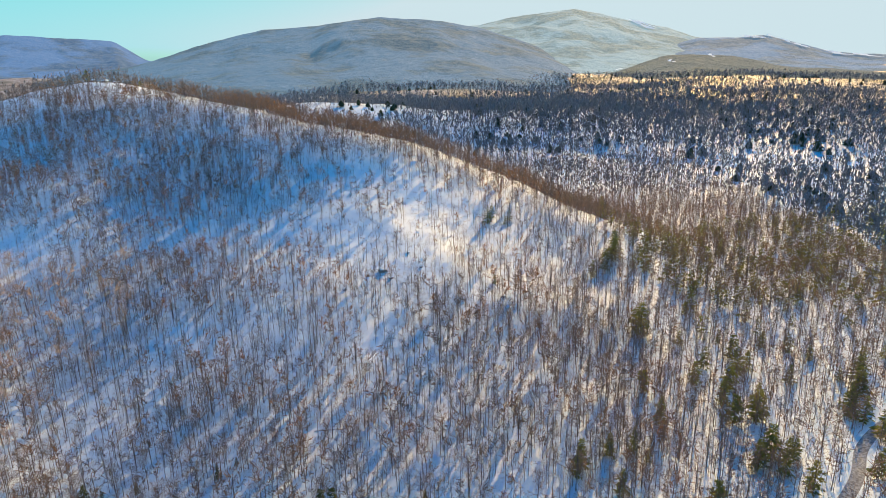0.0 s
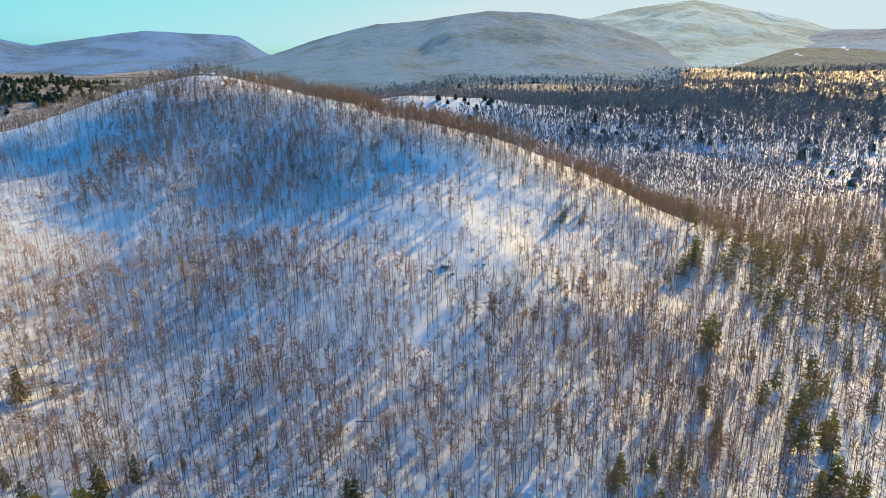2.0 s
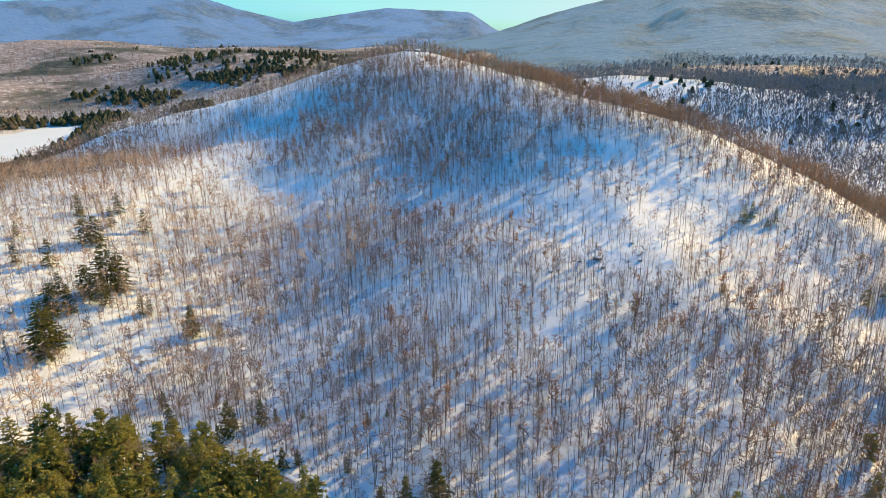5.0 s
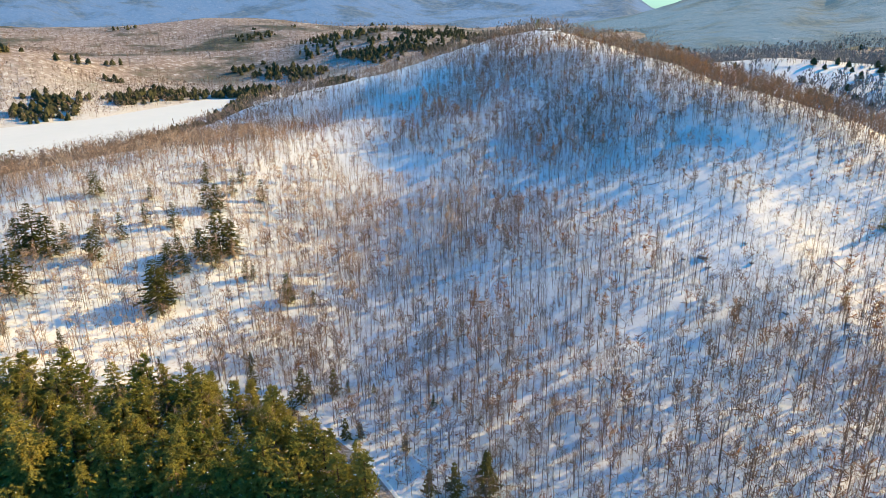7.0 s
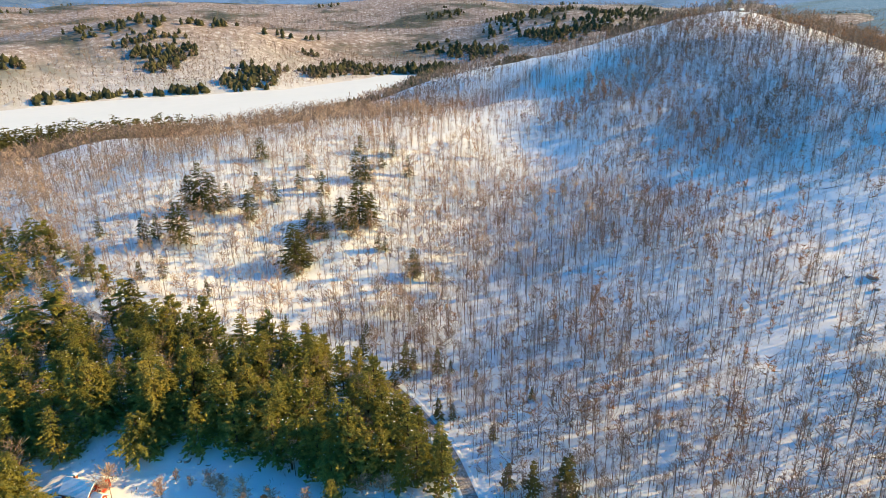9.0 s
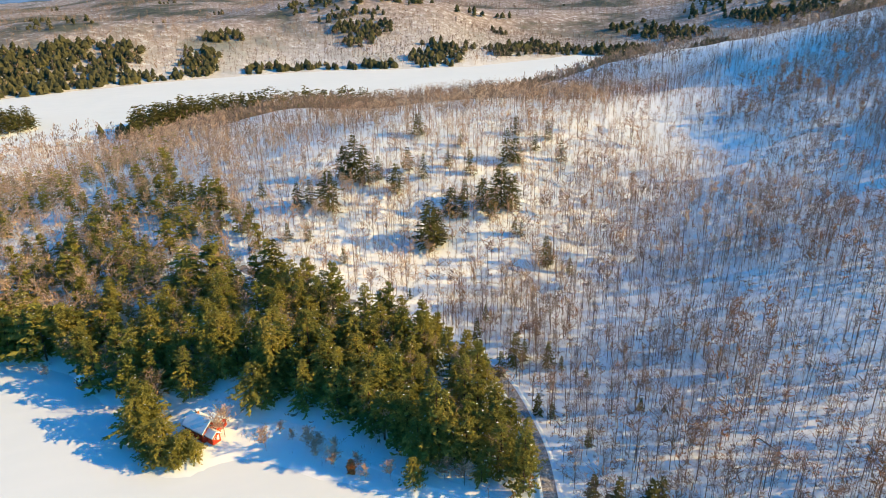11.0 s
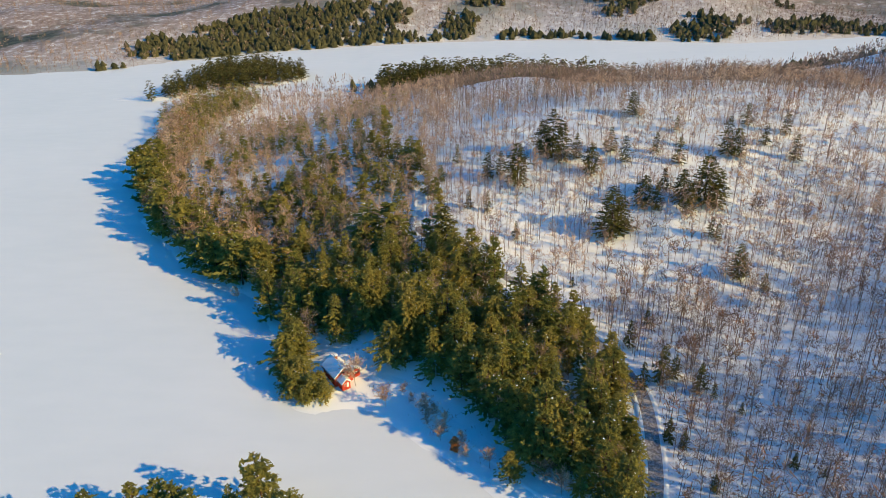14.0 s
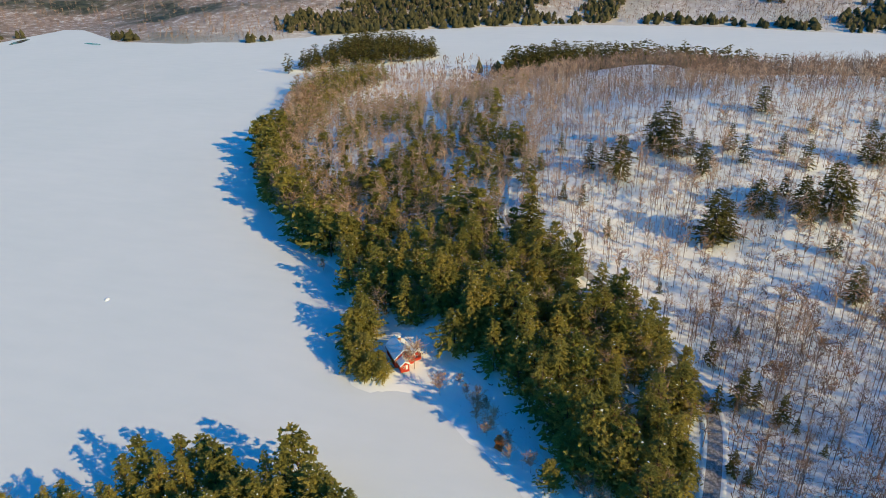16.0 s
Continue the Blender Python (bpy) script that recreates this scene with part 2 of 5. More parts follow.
PENINSULA = [(-270, 260, 75, 75, 22.4), (-350, 220, 90, 90, 22.1), (-290, 150, 75, 75, 24.4), (-240, 85, 70, 70, 11.4), (-330, 30, 90, 75, 16.6), (-430, 110, 100, 90, 19.6),
             (-190, 95, 60, 60, 5.7), (-200, 185, 50, 50, 10.9), (-120, 130, 55, 50, 2.6), (-450, -50, 100, 70, -4.9), (-200, 10, 65, 60, 1.0), (-120, 60, 45, 40, 5.8),
             (-310, 340, 80, 70, 18.8)]
BEYOND = [(80, 900, 220, 160, 30.7), (-200, 950, 200, 150, 47.0), (300, 760, 220, 160, 13.3), (60, 620, 120, 90, 3.3), (-80, 640, 110, 90, 8.0), (-430, 600, 120, 100, 9.7),
          (-480, 470, 100, 90, 24.1), (-2400, 500, 800, 900, 70.0), (-1800, 1500, 500, 500, 55.0), (-900, 1050, 260, 200, 55.0), (-1250, 350, 250, 220, 40.0), (-1150, -150, 200, 250, 30.0)]
# skylines: degrees right of +y, degrees above the eye
MAIN_RANGE = [(-180, 0), (-60, -3), (-40, -2.5), (-24, -0.6), (-21.7, -0.04), (-19, 0.87), (-13.8, 2.06), (-10.3, 2.2), (-7.2, 2.63), (-4.5, 2.9), (-0.8, 2.63), (1.4, 2.37), (3.7, 1.89), (6.5, 1.05), (9.2, 0.04), (11.5, -1.24), (14, -2.2), (180, -2.5)]
BACK_RANGE = [(-180, -3), (-6, 1.2), (1.4, 2.0), (3.7, 2.11), (6.4, 2.7), (9.1, 2.97), (11.3, 3.17), (13.5, 2.73), (15.7, 2.2), (18.7, 1.53), (20.6, 0.86), (23.7, 0.17), (30, -1.5), (180, -3)]
SKI_RANGE = [(-180, -3), (14, -1.5), (18.8, 0.28), (20.8, 0.77), (23.6, 0.74), (25.5, 0.86), (27.5, 0.29), (30.1, -0.43), (33.5, -0.67), (45, -0.4), (180, 0)]
FOOTHILL = [(-180, -3), (2, -3.2), (9.3, -3.0), (11.1, -2.6), (14.6, -1.72), (18, -0.6), (20.1, -0.4), (23.4, -0.64), (26.9, -1.4), (33.7, -1.9), (60, -1.5), (180, -3)]
FAR_RANGE = [(-180, 0), (-100, 1.5), (-71, 2.2), (-56, 2.5), (-49.4, 2.82), (-46, 2.84), (-42.9, 1.8), (-38.8, 0.83), (-33, 1.6), (-31.2, 1.76), (-24.6, 1.3), (-22.5, -0.1), (-18, -1.5), (180, 0)]


def poly_dist(x, y, pts):
    d, inside = np.full(np.shape(x), 1e9), np.zeros(np.shape(x), bool)
    for (ax, ay), (bx, by) in zip(pts, pts[1:] + pts[:1]):
        ex, ey = bx - ax, by - ay
        s = np.clip(((x - ax) * ex + (y - ay) * ey) / (ex * ex + ey * ey), 0, 1)
        d = np.minimum(d, np.hypot(x - ax - s * ex, y - ay - s * ey))
        if ay != by:
            inside ^= ((ay > y) != (by > y)) & (x < (bx - ax) * (y - ay) / (by - ay) + ax)
    return np.where(inside, -d, d)


def line_dist(x, y, pts):
    d = np.full(np.shape(x), 1e9)
    for (ax, ay), (bx, by) in zip(pts, pts[1:]):
        ex, ey = bx - ax, by - ay
        s = np.clip(((x - ax) * ex + (y - ay) * ey) / (ex * ex + ey * ey), 0, 1)
        d = np.minimum(d, np.hypot(x - ax - s * ex, y - ay - s * ey))
    return d


def smooth(a, b, v):
    s = np.clip((v - a) / (b - a), 0, 1)
    return s * s * (3 - 2 * s)


def rand2(ix, iy, seed):
    v = np.sin(ix * 127.1 + iy * 311.7 + seed * 74.7) * 43758.5453
    return v - np.floor(v)


def value_noise(x, y, size, seed=0, octaves=3):
    out, amp, total = 0, 1.0, 0
    for o in range(octaves):
        u, v = x / size * 2 ** o, y / size * 2 ** o
        ix, iy = np.floor(u), np.floor(v)
        fx, fy = smooth(0, 1, u - ix), smooth(0, 1, v - iy)
        a = rand2(ix, iy, seed + o) * (1 - fx) + rand2(ix + 1, iy, seed + o) * fx
        b = rand2(ix, iy + 1, seed + o) * (1 - fx) + rand2(ix + 1, iy + 1, seed + o) * fx
        out, total, amp = out + amp * (a * (1 - fy) + b * fy), total + amp, amp * 0.5
    return out / total - 0.5


def shore_dist(x, y):
    """Metres from the lake's edge: more than 0 on land."""
    lake, isle = poly_dist(x, y, SHORE + FAR_SHORE), poly_dist(x, y, ISLE)
    wobble = value_noise(x, y, 14, 5) * 7
    return np.where(lake < 0, np.maximum(lake, -isle), lake) + wobble


def ground_z(x, y):
    x, y = np.asarray(x, float), np.asarray(y, float)
    sd = shore_dist(x, y)
    h = 0.0
    for cx, cy, rx, ry, up in MAIN_HILL + CREST + PENINSULA + BEYOND:
        h = h + up * np.exp(-((x - cx) / rx) ** 2 - ((y - cy) / ry) ** 2)
    away = smooth(550, 1100, np.hypot(x + 100, y - 250))
    h = h + away * smooth(0, 250, sd) * (38 + 60 * value_noise(x, y, 420, 2) + 10 * value_noise(x, y, 90, 8))
    h = h + 3.2 * value_noise(x, y, 42, 11) * smooth(0, 40, sd) + 0.5 * value_noise(x, y, 9, 13, 2) * smooth(0, 15, sd)
    h = h + 4.5 * value_noise(x, y, 34, 15, 2) * smooth(215, 290, y + 0.25 * x) * smooth(40, 80, sd) * (1 - away)
    return np.where(sd > 0, 0.10 + 0.75 * smooth(0, 16, sd) + h * smooth(0, 40, sd), np.maximum(-2.5, 0.10 + sd * 0.25))


def mesh_object(name, verts, faces, mats, mat_index=None, shade=False):
    me = bpy.data.meshes.new(name)
    verts, faces = np.asarray(verts, np.float32), np.asarray(faces, np.int32)
    k = faces.shape[1]
    me.vertices.add(len(verts))
    me.vertices.foreach_set("co", verts.ravel())
    me.loops.add(faces.size)
    me.loops.foreach_set("vertex_index", faces.ravel())
    me.polygons.add(len(faces))
    me.polygons.foreach_set("loop_start", np.arange(len(faces), dtype=np.int32) * k)
    me.polygons.foreach_set("use_smooth", np.full(len(faces), shade))
    for m in mats:
        me.materials.append(m)
    if mat_index is not None:
        me.polygons.foreach_set("material_index", np.asarray(mat_index, np.int32))
    me.update(calc_edges=True)
    me.validate()
    return new(name, me)


def axis(lo, hi, step, end, growth=1.07):
    mid = list(np.arange(lo, hi + 0.1, step))
    up, s = [hi], step
    while up[-1] < end:
        s *= growth
        up.append(up[-1] + s)
    down, s = [lo], step
    while down[-1] > -end:
        s *= growth
        down.append(down[-1] - s)
    return np.array(down[:0:-1] + mid + up[1:])


def build_ground():
    gx, gy = axis(-420, 200, 3.2, 5600), axis(-140, 640, 3.2, 5600)
    X, Y = np.meshgrid(gx, gy)
    Z = ground_z(X, Y)
    nx, ny = len(gx), len(gy)
    i = (np.arange(ny - 1)[:, None] * nx + np.arange(nx - 1)).ravel()
    ob = mesh_object("ground", np.stack([X.ravel(), Y.ravel(), Z.ravel()], 1), np.stack([i, i + 1, i + nx + 1, i + nx], 1), [GROUND], shade=True)
    clearing = np.exp(-((X + 95) / 80) ** 2 - ((Y - 885) / 42) ** 2)
    w = smooth(560, 1100, np.hypot(X + 100, Y - 250))
    w = (w * (1 - clearing)).ravel().astype(np.float32)
    ob.data.attributes.new("woods", "FLOAT", "POINT").data.foreach_set("value", w)
    beach = np.maximum(smooth(16, 4, shore_dist(X, Y)), smooth(34, 24, np.hypot(X + 84, Y - 74))).ravel().astype(np.float32)
    ob.data.attributes.new("beach", "FLOAT", "POINT").data.foreach_set("value", beach)
    return tagged(ob, "snow-covered forest floor of hills round a lake", "ground", kind="structure")


build_ground()


def range_points(skyline, r0, r1, az, r, seed):
    x, y = 30 + r * np.sin(np.radians(az)), 40 + r * np.cos(np.radians(az))
    el = np.interp(az, [a for a, _ in skyline], [e for _, e in skyline])
    s = np.clip((r - r1) / (r0 - r1), 0, 1)
    spur = value_noise(az * 60, r * 0.25, 420, seed, 4) * 0.9 + value_noise(x, y, 260, seed + 3, 4) * 0.5
    top = 122 + r0 * np.tan(np.radians(el)) + 7 * value_noise(x, y, 55, seed + 5, 3)
    z = 20 + (np.maximum(top, 24) - 20) * s ** 1.35 * (1 + spur * np.sin(s * math.pi) * 1.1)
    return x, y, np.where(r > r0, z - (r - r0) * 0.25, z)


def build_range(name, skyline, r0, r1, az0, az1, mat, label, seed):
    """A mountain range far behind the valley, with spurs running down from its skyline."""
    az, r = np.meshgrid(np.linspace(az0, az1, int((az1 - az0) * 3.2)), np.r_[np.linspace(r1, r0, 46), r0 + 120, r0 + 400])
    x, y, z = range_points(skyline, r0, r1, az, r, seed)
    n = az.shape[1]
    i = (np.arange(az.shape[0] - 1)[:, None] * n + np.arange(n - 1)).ravel()
    ob = mesh_object(name, np.stack([x.ravel(), y.ravel(), z.ravel()], 1), np.stack([i, i + 1, i + n + 1, i + n], 1), [mat], shade=True)
    return tagged(ob, label, "mountains", kind="structure")


build_range("backdrop_range", MAIN_RANGE, 3200, 1300, -62, 30, RANGE, "long wooded mountain with blue winter haze as glow", 21)
build_range("backdrop_back_range", BACK_RANGE, 4600, 2300, -12, 40, RANGE_BACK, "rounded peak behind the long mountain, pale with haze glow", 35)
build_range("backdrop_ski_range", SKI_RANGE, 3900, 2100, 10, 62, RANGE_SKI, "wooded ridge with blue haze glow and white ski runs", 45)
build_range("backdrop_foothill", FOOTHILL, 2500, 1500, 2, 62, RANGE_FOOT, "wooded foothill before the mountains with grey haze glow", 55)
build_range("backdrop_far_range", FAR_RANGE, 4300, 2900, -150, 0, RANGE_FAR, "mountains on the horizon with pale blue haze glow", 61)


def build_trail(skyline, r0, r1, seed, az0, s0, az1, s1, width):
    """A cleared, snowy ski run down the mountain."""
    t = np.linspace(0, 1, 14)
    az = az0 + (az1 - az0) * t + 0.12 * np.sin(t * 9)
    r = r1 + (r0 - r1) * (s0 + (s1 - s0) * t)
    w = width * (0.5 + 0.5 * np.abs(np.sin(t * 5 + az0))) / 3200 * 57.3
    a, q = np.stack([az - w, az + w], 1), np.stack([r, r], 1)
    x, y, z = range_points(skyline, r0, r1, a, q, seed)
    i = np.arange(13) * 2
    ob = mesh_object("ski_run", np.stack([x.ravel(), y.ravel(), z.ravel() + 9], 1), np.stack([i, i + 1, i + 3, i + 2], 1), [SNOW], shade=True)
    return tagged(ob, "white cleared ski run on the far mountain", "ski run", kind="structure")


for trail in ((15.6, 0.98, 17.2, 0.89, 22), (16.0, 0.99, 17.4, 0.92, 12)):
    build_trail(BACK_RANGE, 4600, 2300, 35, *trail)
for trail in ((23.9, 0.99, 25.2, 0.90, 16), (25.6, 0.99, 26.2, 0.95, 12), (26.4, 0.97, 28.4, 0.90, 18), (27.6, 0.95, 28.2, 0.88, 12), (29.9, 0.95, 31.3, 0.86, 26), (31.4, 0.95, 32.8, 0.86, 26), (24.6, 0.92, 25.4, 0.87, 9)):
    build_trail(SKI_RANGE, 3900, 2100, 45, *trail)
for trail in ((14.5, 0.97, 15.1, 0.93, 9), (18.6, 0.86, 19.0, 0.80, 8), (21.6, 0.97, 21.9, 0.90, 7), (20.6, 0.93, 22.0, 0.92, 6)):
    build_trail(FOOTHILL, 2500, 1500, 55, *trail)


def build_lake():
    xs, ys = np.arange(-960, 61, 20.0), np.arange(-1120, 681, 20.0)
    X, Y = np.meshgrid(xs, ys)
    nx, ny = len(xs), len(ys)
    i = (np.arange(ny - 1)[:, None] * nx + np.arange(nx - 1)).ravel()
    cx, cy = X.ravel()[i] + 10, Y.ravel()[i] + 10
    i = i[poly_dist(cx, cy, SHORE + FAR_SHORE) < 30]
    ob = mesh_object("frozen_lake", np.stack([X.ravel(), Y.ravel(), 0.04 * value_noise(X, Y, 60, 3).ravel()], 1), np.stack([i, i + 1, i + nx + 1, i + nx], 1), [LAKE], shade=True)
    return tagged(ob, "frozen lake under a smooth sheet of snow", "lake", kind="structure")


build_lake()

# ------------------------------------------------------------ roads
ROAD = [(-460, -45), (-420, -36), (-382, -24), (-350, -13), (-313, -3), (-280, 15), (-255, 45), (-229, 64), (-205, 66), (-187, 66), (-170, 84), (-148, 108), (-124, 127), (-97, 139),
        (-82, 138), (-60, 135), (-45, 130), (-25, 122), (10, 118), (60, 130), (105, 150), (122, 166), (130, 180), (150, 197), (185, 215), (240, 225)]
VALLEY_ROAD = [(30, 778), (75, 770), (118, 756), (164, 733), (200, 702), (246, 668), (296, 656), (336, 642), (420, 640)]
LANE = [(-105, 60), (-99, 73), (-80, 88), (-61, 106), (-50, 119), (-40, 128)]


def spline(pts, step):
    p = np.array(pts, float)
    d = np.r_[0, np.cumsum(np.hypot(*np.diff(p, axis=0).T))]
    s = np.arange(0, d[-1], step)
    q = np.stack([np.interp(s, d, p[:, k]) for k in (0, 1)], 1)
    for _ in range(8):
        q[1:-1] = 0.25 * q[:-2] + 0.5 * q[1:-1] + 0.25 * q[2:]
    return q


ROAD_LINE = spline(ROAD, 3.0)
ASPHALT = two_tone("ploughed_road", [(0.35, (0.12, 0.13, 0.14)), (0.65, (0.28, 0.30, 0.32))], 0.3, [(0.4, (0.18, 0.175, 0.175)), (0.62, (0.6, 0.64, 0.68))], 1.6, 0.5)


def build_road(name, line, half, mat, label, bank=1.0):
    t = np.gradient(line, axis=0)
    t /= np.linalg.norm(t, axis=1)[:, None]
    side = np.stack([t[:, 1], -t[:, 0]], 1)
    prof = [(-half - 2.0, -0.6, 1), (-half - 0.9, 0.25, 1), (-half - 0.3, 0.22, 1), (-half, 0.10, 0), (-half * 0.35, 0.16, 0), (half * 0.35, 0.16, 0), (half, 0.10, 0), (half + 0.3, 0.22, 1), (half + 0.9, 0.25, 1), (half + 2.0, -0.6, 1)]
    base = ground_z(line[:, 0], line[:, 1])
    verts, faces, mi = [], [], []
    for k, (off, up, _) in enumerate(prof):
        p = line + side * off
        z = 0.55 * base + 0.45 * ground_z(p[:, 0], p[:, 1]) + (up if up < 0 else up * bank) + 0.35 * bank
        if abs(off) > half:
            z = z + 0.25 * bank * value_noise(p[:, 0], p[:, 1], 4, k)
        verts.append(np.stack([p[:, 0], p[:, 1], z], 1))
    n = len(line)
    for k in range(len(prof) - 1):
        i = np.arange(n - 1) + k * n
        faces.append(np.stack([i, i + 1, i + n + 1, i + n], 1))
        mi += [0 if 3 <= k <= 5 else 1] * (n - 1)
    ob = mesh_object(name, np.concatenate(verts), np.concatenate(faces), [mat, SNOW], mi, True)
    return tagged(ob, label, "road", kind="structure")


build_road("road", ROAD_LINE[ROAD_LINE[:, 0] > -192], 1.8, ASPHALT, "ploughed grey forest road with snow banks", 0.55)
LANE_LINE = spline(LANE, 2.0)
build_road("valley_road", spline(VALLEY_ROAD, 6.0), 2.6, PACKED_SNOW, "snowed-over road across the far valley", 0.6)
build_road("lane", LANE_LINE, 1.1, SNOW, "narrow snowy lane along the wood's edge", 0.18)
build_road("forest_track", ROAD_LINE[ROAD_LINE[:, 0] < -189], 1.5, PACKED_SNOW, "snowed-over forest track with faint ruts")


# ------------------------------------------------------------ tree shapes
class Shape:
    """Triangles of one tree, with a material number each."""

    def __init__(self):
        self.v, self.f, self.m = [], [], []

    def tube(self, p, q, a, b, sides, m):
        p, q = np.array(p, float), np.array(q, float)
        d = (q - p) / (np.linalg.norm(q - p) + 1e-9)
        u = np.cross(d, (0.31, 0.95, 0.05))
        u /= np.linalg.norm(u)
        w = np.cross(d, u)
        k = len(self.v)
        for c, r in ((p, a), (q, b)):
            for i in range(sides):
                an = 2 * math.pi * i / sides
                self.v.append(c + r * (math.cos(an) * u + math.sin(an) * w))
        for i in range(sides):
            j = (i + 1) % sides
            self.f += [(k + i, k + j, k + sides + j), (k + i, k + sides + j, k + sides + i)]
            self.m += [m, m]

    def spike(self, p, q, r, sides, m):
        p, q = np.array(p, float), np.array(q, float)
        d = (q - p) / (np.linalg.norm(q - p) + 1e-9)
        u = np.cross(d, (0.31, 0.95, 0.05))
        u /= np.linalg.norm(u)
        w = np.cross(d, u)
        k = len(self.v)
        self.v += [p + r * (math.cos(2 * math.pi * i / sides) * u + math.sin(2 * math.pi * i / sides) * w) for i in range(sides)] + [q]
        for i in range(sides):
            self.f.append((k + i, k + (i + 1) % sides, k + sides))
            self.m.append(m)

    def tri(self, a, b, c, m):
        k = len(self.v)
        self.v += [np.array(a, float), np.array(b, float), np.array(c, float)]
        self.f.append((k, k + 1, k + 2))
        self.m.append(m)

    def arrays(self, keep=None):
        v, f, m = np.array(self.v), np.array(self.f), np.array(self.m)
        if keep is not None:
            f = f[np.isin(m, keep)]
            used, inv = np.unique(f, return_inverse=True)
            return v[used], inv.reshape(f.shape), None
        return v, f, m


def bare_tree(rng, h, limbs, twigs, sides, leafy=0.0, wide=0.2, twig_w=0.15):
    s = Shape()
    lean = [rng.uniform(-0.04, 0.04) * h, rng.uniform(-0.04, 0.04) * h]
    stem = [np.array((lean[0] * k ** 2 + rng.uniform(-0.12, 0.12), lean[1] * k ** 2 + rng.uniform(-0.12, 0.12), k * h)) for k in (0, 0.4, 0.72)] + [np.array((lean[0], lean[1], h))]
    stem[0][:2], stem[0][2] = 0, -0.6
    radii = [0.0095 * h, 0.0074 * h, 0.0046 * h]
    s.tube(stem[0], stem[1], radii[0], radii[1], sides, 0)
    s.tube(stem[1], stem[2], radii[1], radii[2], sides, 0)
    s.spike(stem[2], stem[3], radii[2], 3, 0)
    for i in range(limbs):
        k = 0.32 + 0.62 * (i + rng.random()) / limbs
        p = stem[1] + (stem[2] - stem[1]) * (k - 0.4) / 0.32 if k < 0.72 else stem[2] + (stem[3] - stem[2]) * (k - 0.72) / 0.28
        an, rise = rng.uniform(0, 6.283), rng.uniform(0.35, 1.1)
        L = h * rng.uniform(0.7, 1.25) * wide * (1.25 - 0.75 * abs(k - 0.55) / 0.45)
        d = np.array((math.cos(an) * math.cos(rise), math.sin(an) * math.cos(rise), math.sin(rise)))
        q = p + d * L
        if sides > 3:
            s.spike(p, q, 0.0038 * h, 3, 0)
        else:
            w = np.array((-math.sin(an), math.cos(an), 0)) * 0.0042 * h
            s.tri(p - w, p + w, q, 0)
        for j in range(twigs):
            c = p + d * L * rng.uniform(0.1, 1.0)
            e = np.array((rng.gauss(0, 0.9), rng.gauss(0, 0.9), rng.gauss(0.45, 0.6)))
            e = e / np.linalg.norm(e) + d * 0.35
            tl = rng.uniform(0.07, 0.20) * h
            side = np.cross(e, (rng.gauss(0, 1), rng.gauss(0, 1), rng.gauss(0, 1)))
            side *= twig_w * rng.uniform(0.6, 1.3) / (np.linalg.norm(side) + 1e-9)
            m = 2 if rng.random() < leafy else 1
            if rng.random() < 0.5:
                s.tri(c - side, c + side, c + e * tl, m)
            else:
                s.tri(c, c + e * tl + side, c + e * tl * 0.8 - side, m)
    return s


def spruce(rng, h, r, whorls, per, droop=0.35, bare=0.08, point=0.85, blades=3, snow=0.03):
    s = Shape()
    if blades > 1:
        s.tube((0, 0, -0.6), (0, 0, h * 0.5), 0.014 * h, 0.008 * h, 5, 0)
        s.spike((0, 0, h * 0.5), (0, 0, h), 0.008 * h, 4, 0)
    else:
        s.spike((0, 0, -0.6), (0, 0, h), 0.014 * h, 3, 0)
    p1, p2, lump = rng.uniform(0, 6), rng.uniform(0, 6), 0.22
    for i in range(whorls):
        k = bare + (0.985 - bare) * (i + 0.5 * rng.random()) / whorls
        an0 = rng.uniform(0, 6.283)
        for j in range(per):
            an = an0 + 6.283 * j / per + rng.uniform(-0.35, 0.35)
            kk = k + rng.uniform(-0.3, 0.3) / whorls
            taper = (1 - kk) ** point * min(1.0, 0.55 + kk * 2.2)
            L = r * taper * rng.uniform(0.65, 1.2) * (1 + lump * math.sin(2 * an + p1 + kk * 7) + lump * math.sin(3 * an + p2 - kk * 11)) + 0.3
            root = np.array((0, 0, kk * h))
            for b in range(blades):
                a2 = an + (b - (blades - 1) / 2) * (0.55 if blades <= 3 else 0.36) + rng.uniform(-0.1, 0.1)
                LL = L * (1.0 if b == (blades - 1) // 2 else rng.uniform(0.55, 0.85))
                d = np.array((math.cos(a2), math.sin(a2), 0))
                side = np.array((-math.sin(a2), math.cos(a2), 0)) * (0.17 * LL + 0.16) * (2.4 / blades if blades > 3 else 1.0)
                up = 0.12 - droop * rng.uniform(0.6, 1.4)
                start = root + d * LL * 0.12
                mid = root + d * LL * 0.55 + np.array((0, 0, 0.1 * LL))
                tip = root + d * LL + np.array((0, 0, up * LL))
                low = np.array((0, 0, -0.22 * LL * rng.uniform(0.3, 1.2)))
                s.tri(start, mid + side + low, tip, 1)
                s.tri(start, tip, mid - side + low, 1)
                if rng.random() < snow:
                    w = np.array((0, 0, 0.07))
                    s.tri(mid + side * 0.6 + w, mid - side * 0.5 + w, mid + d * 0.35 * LL + w, 2)
    return s


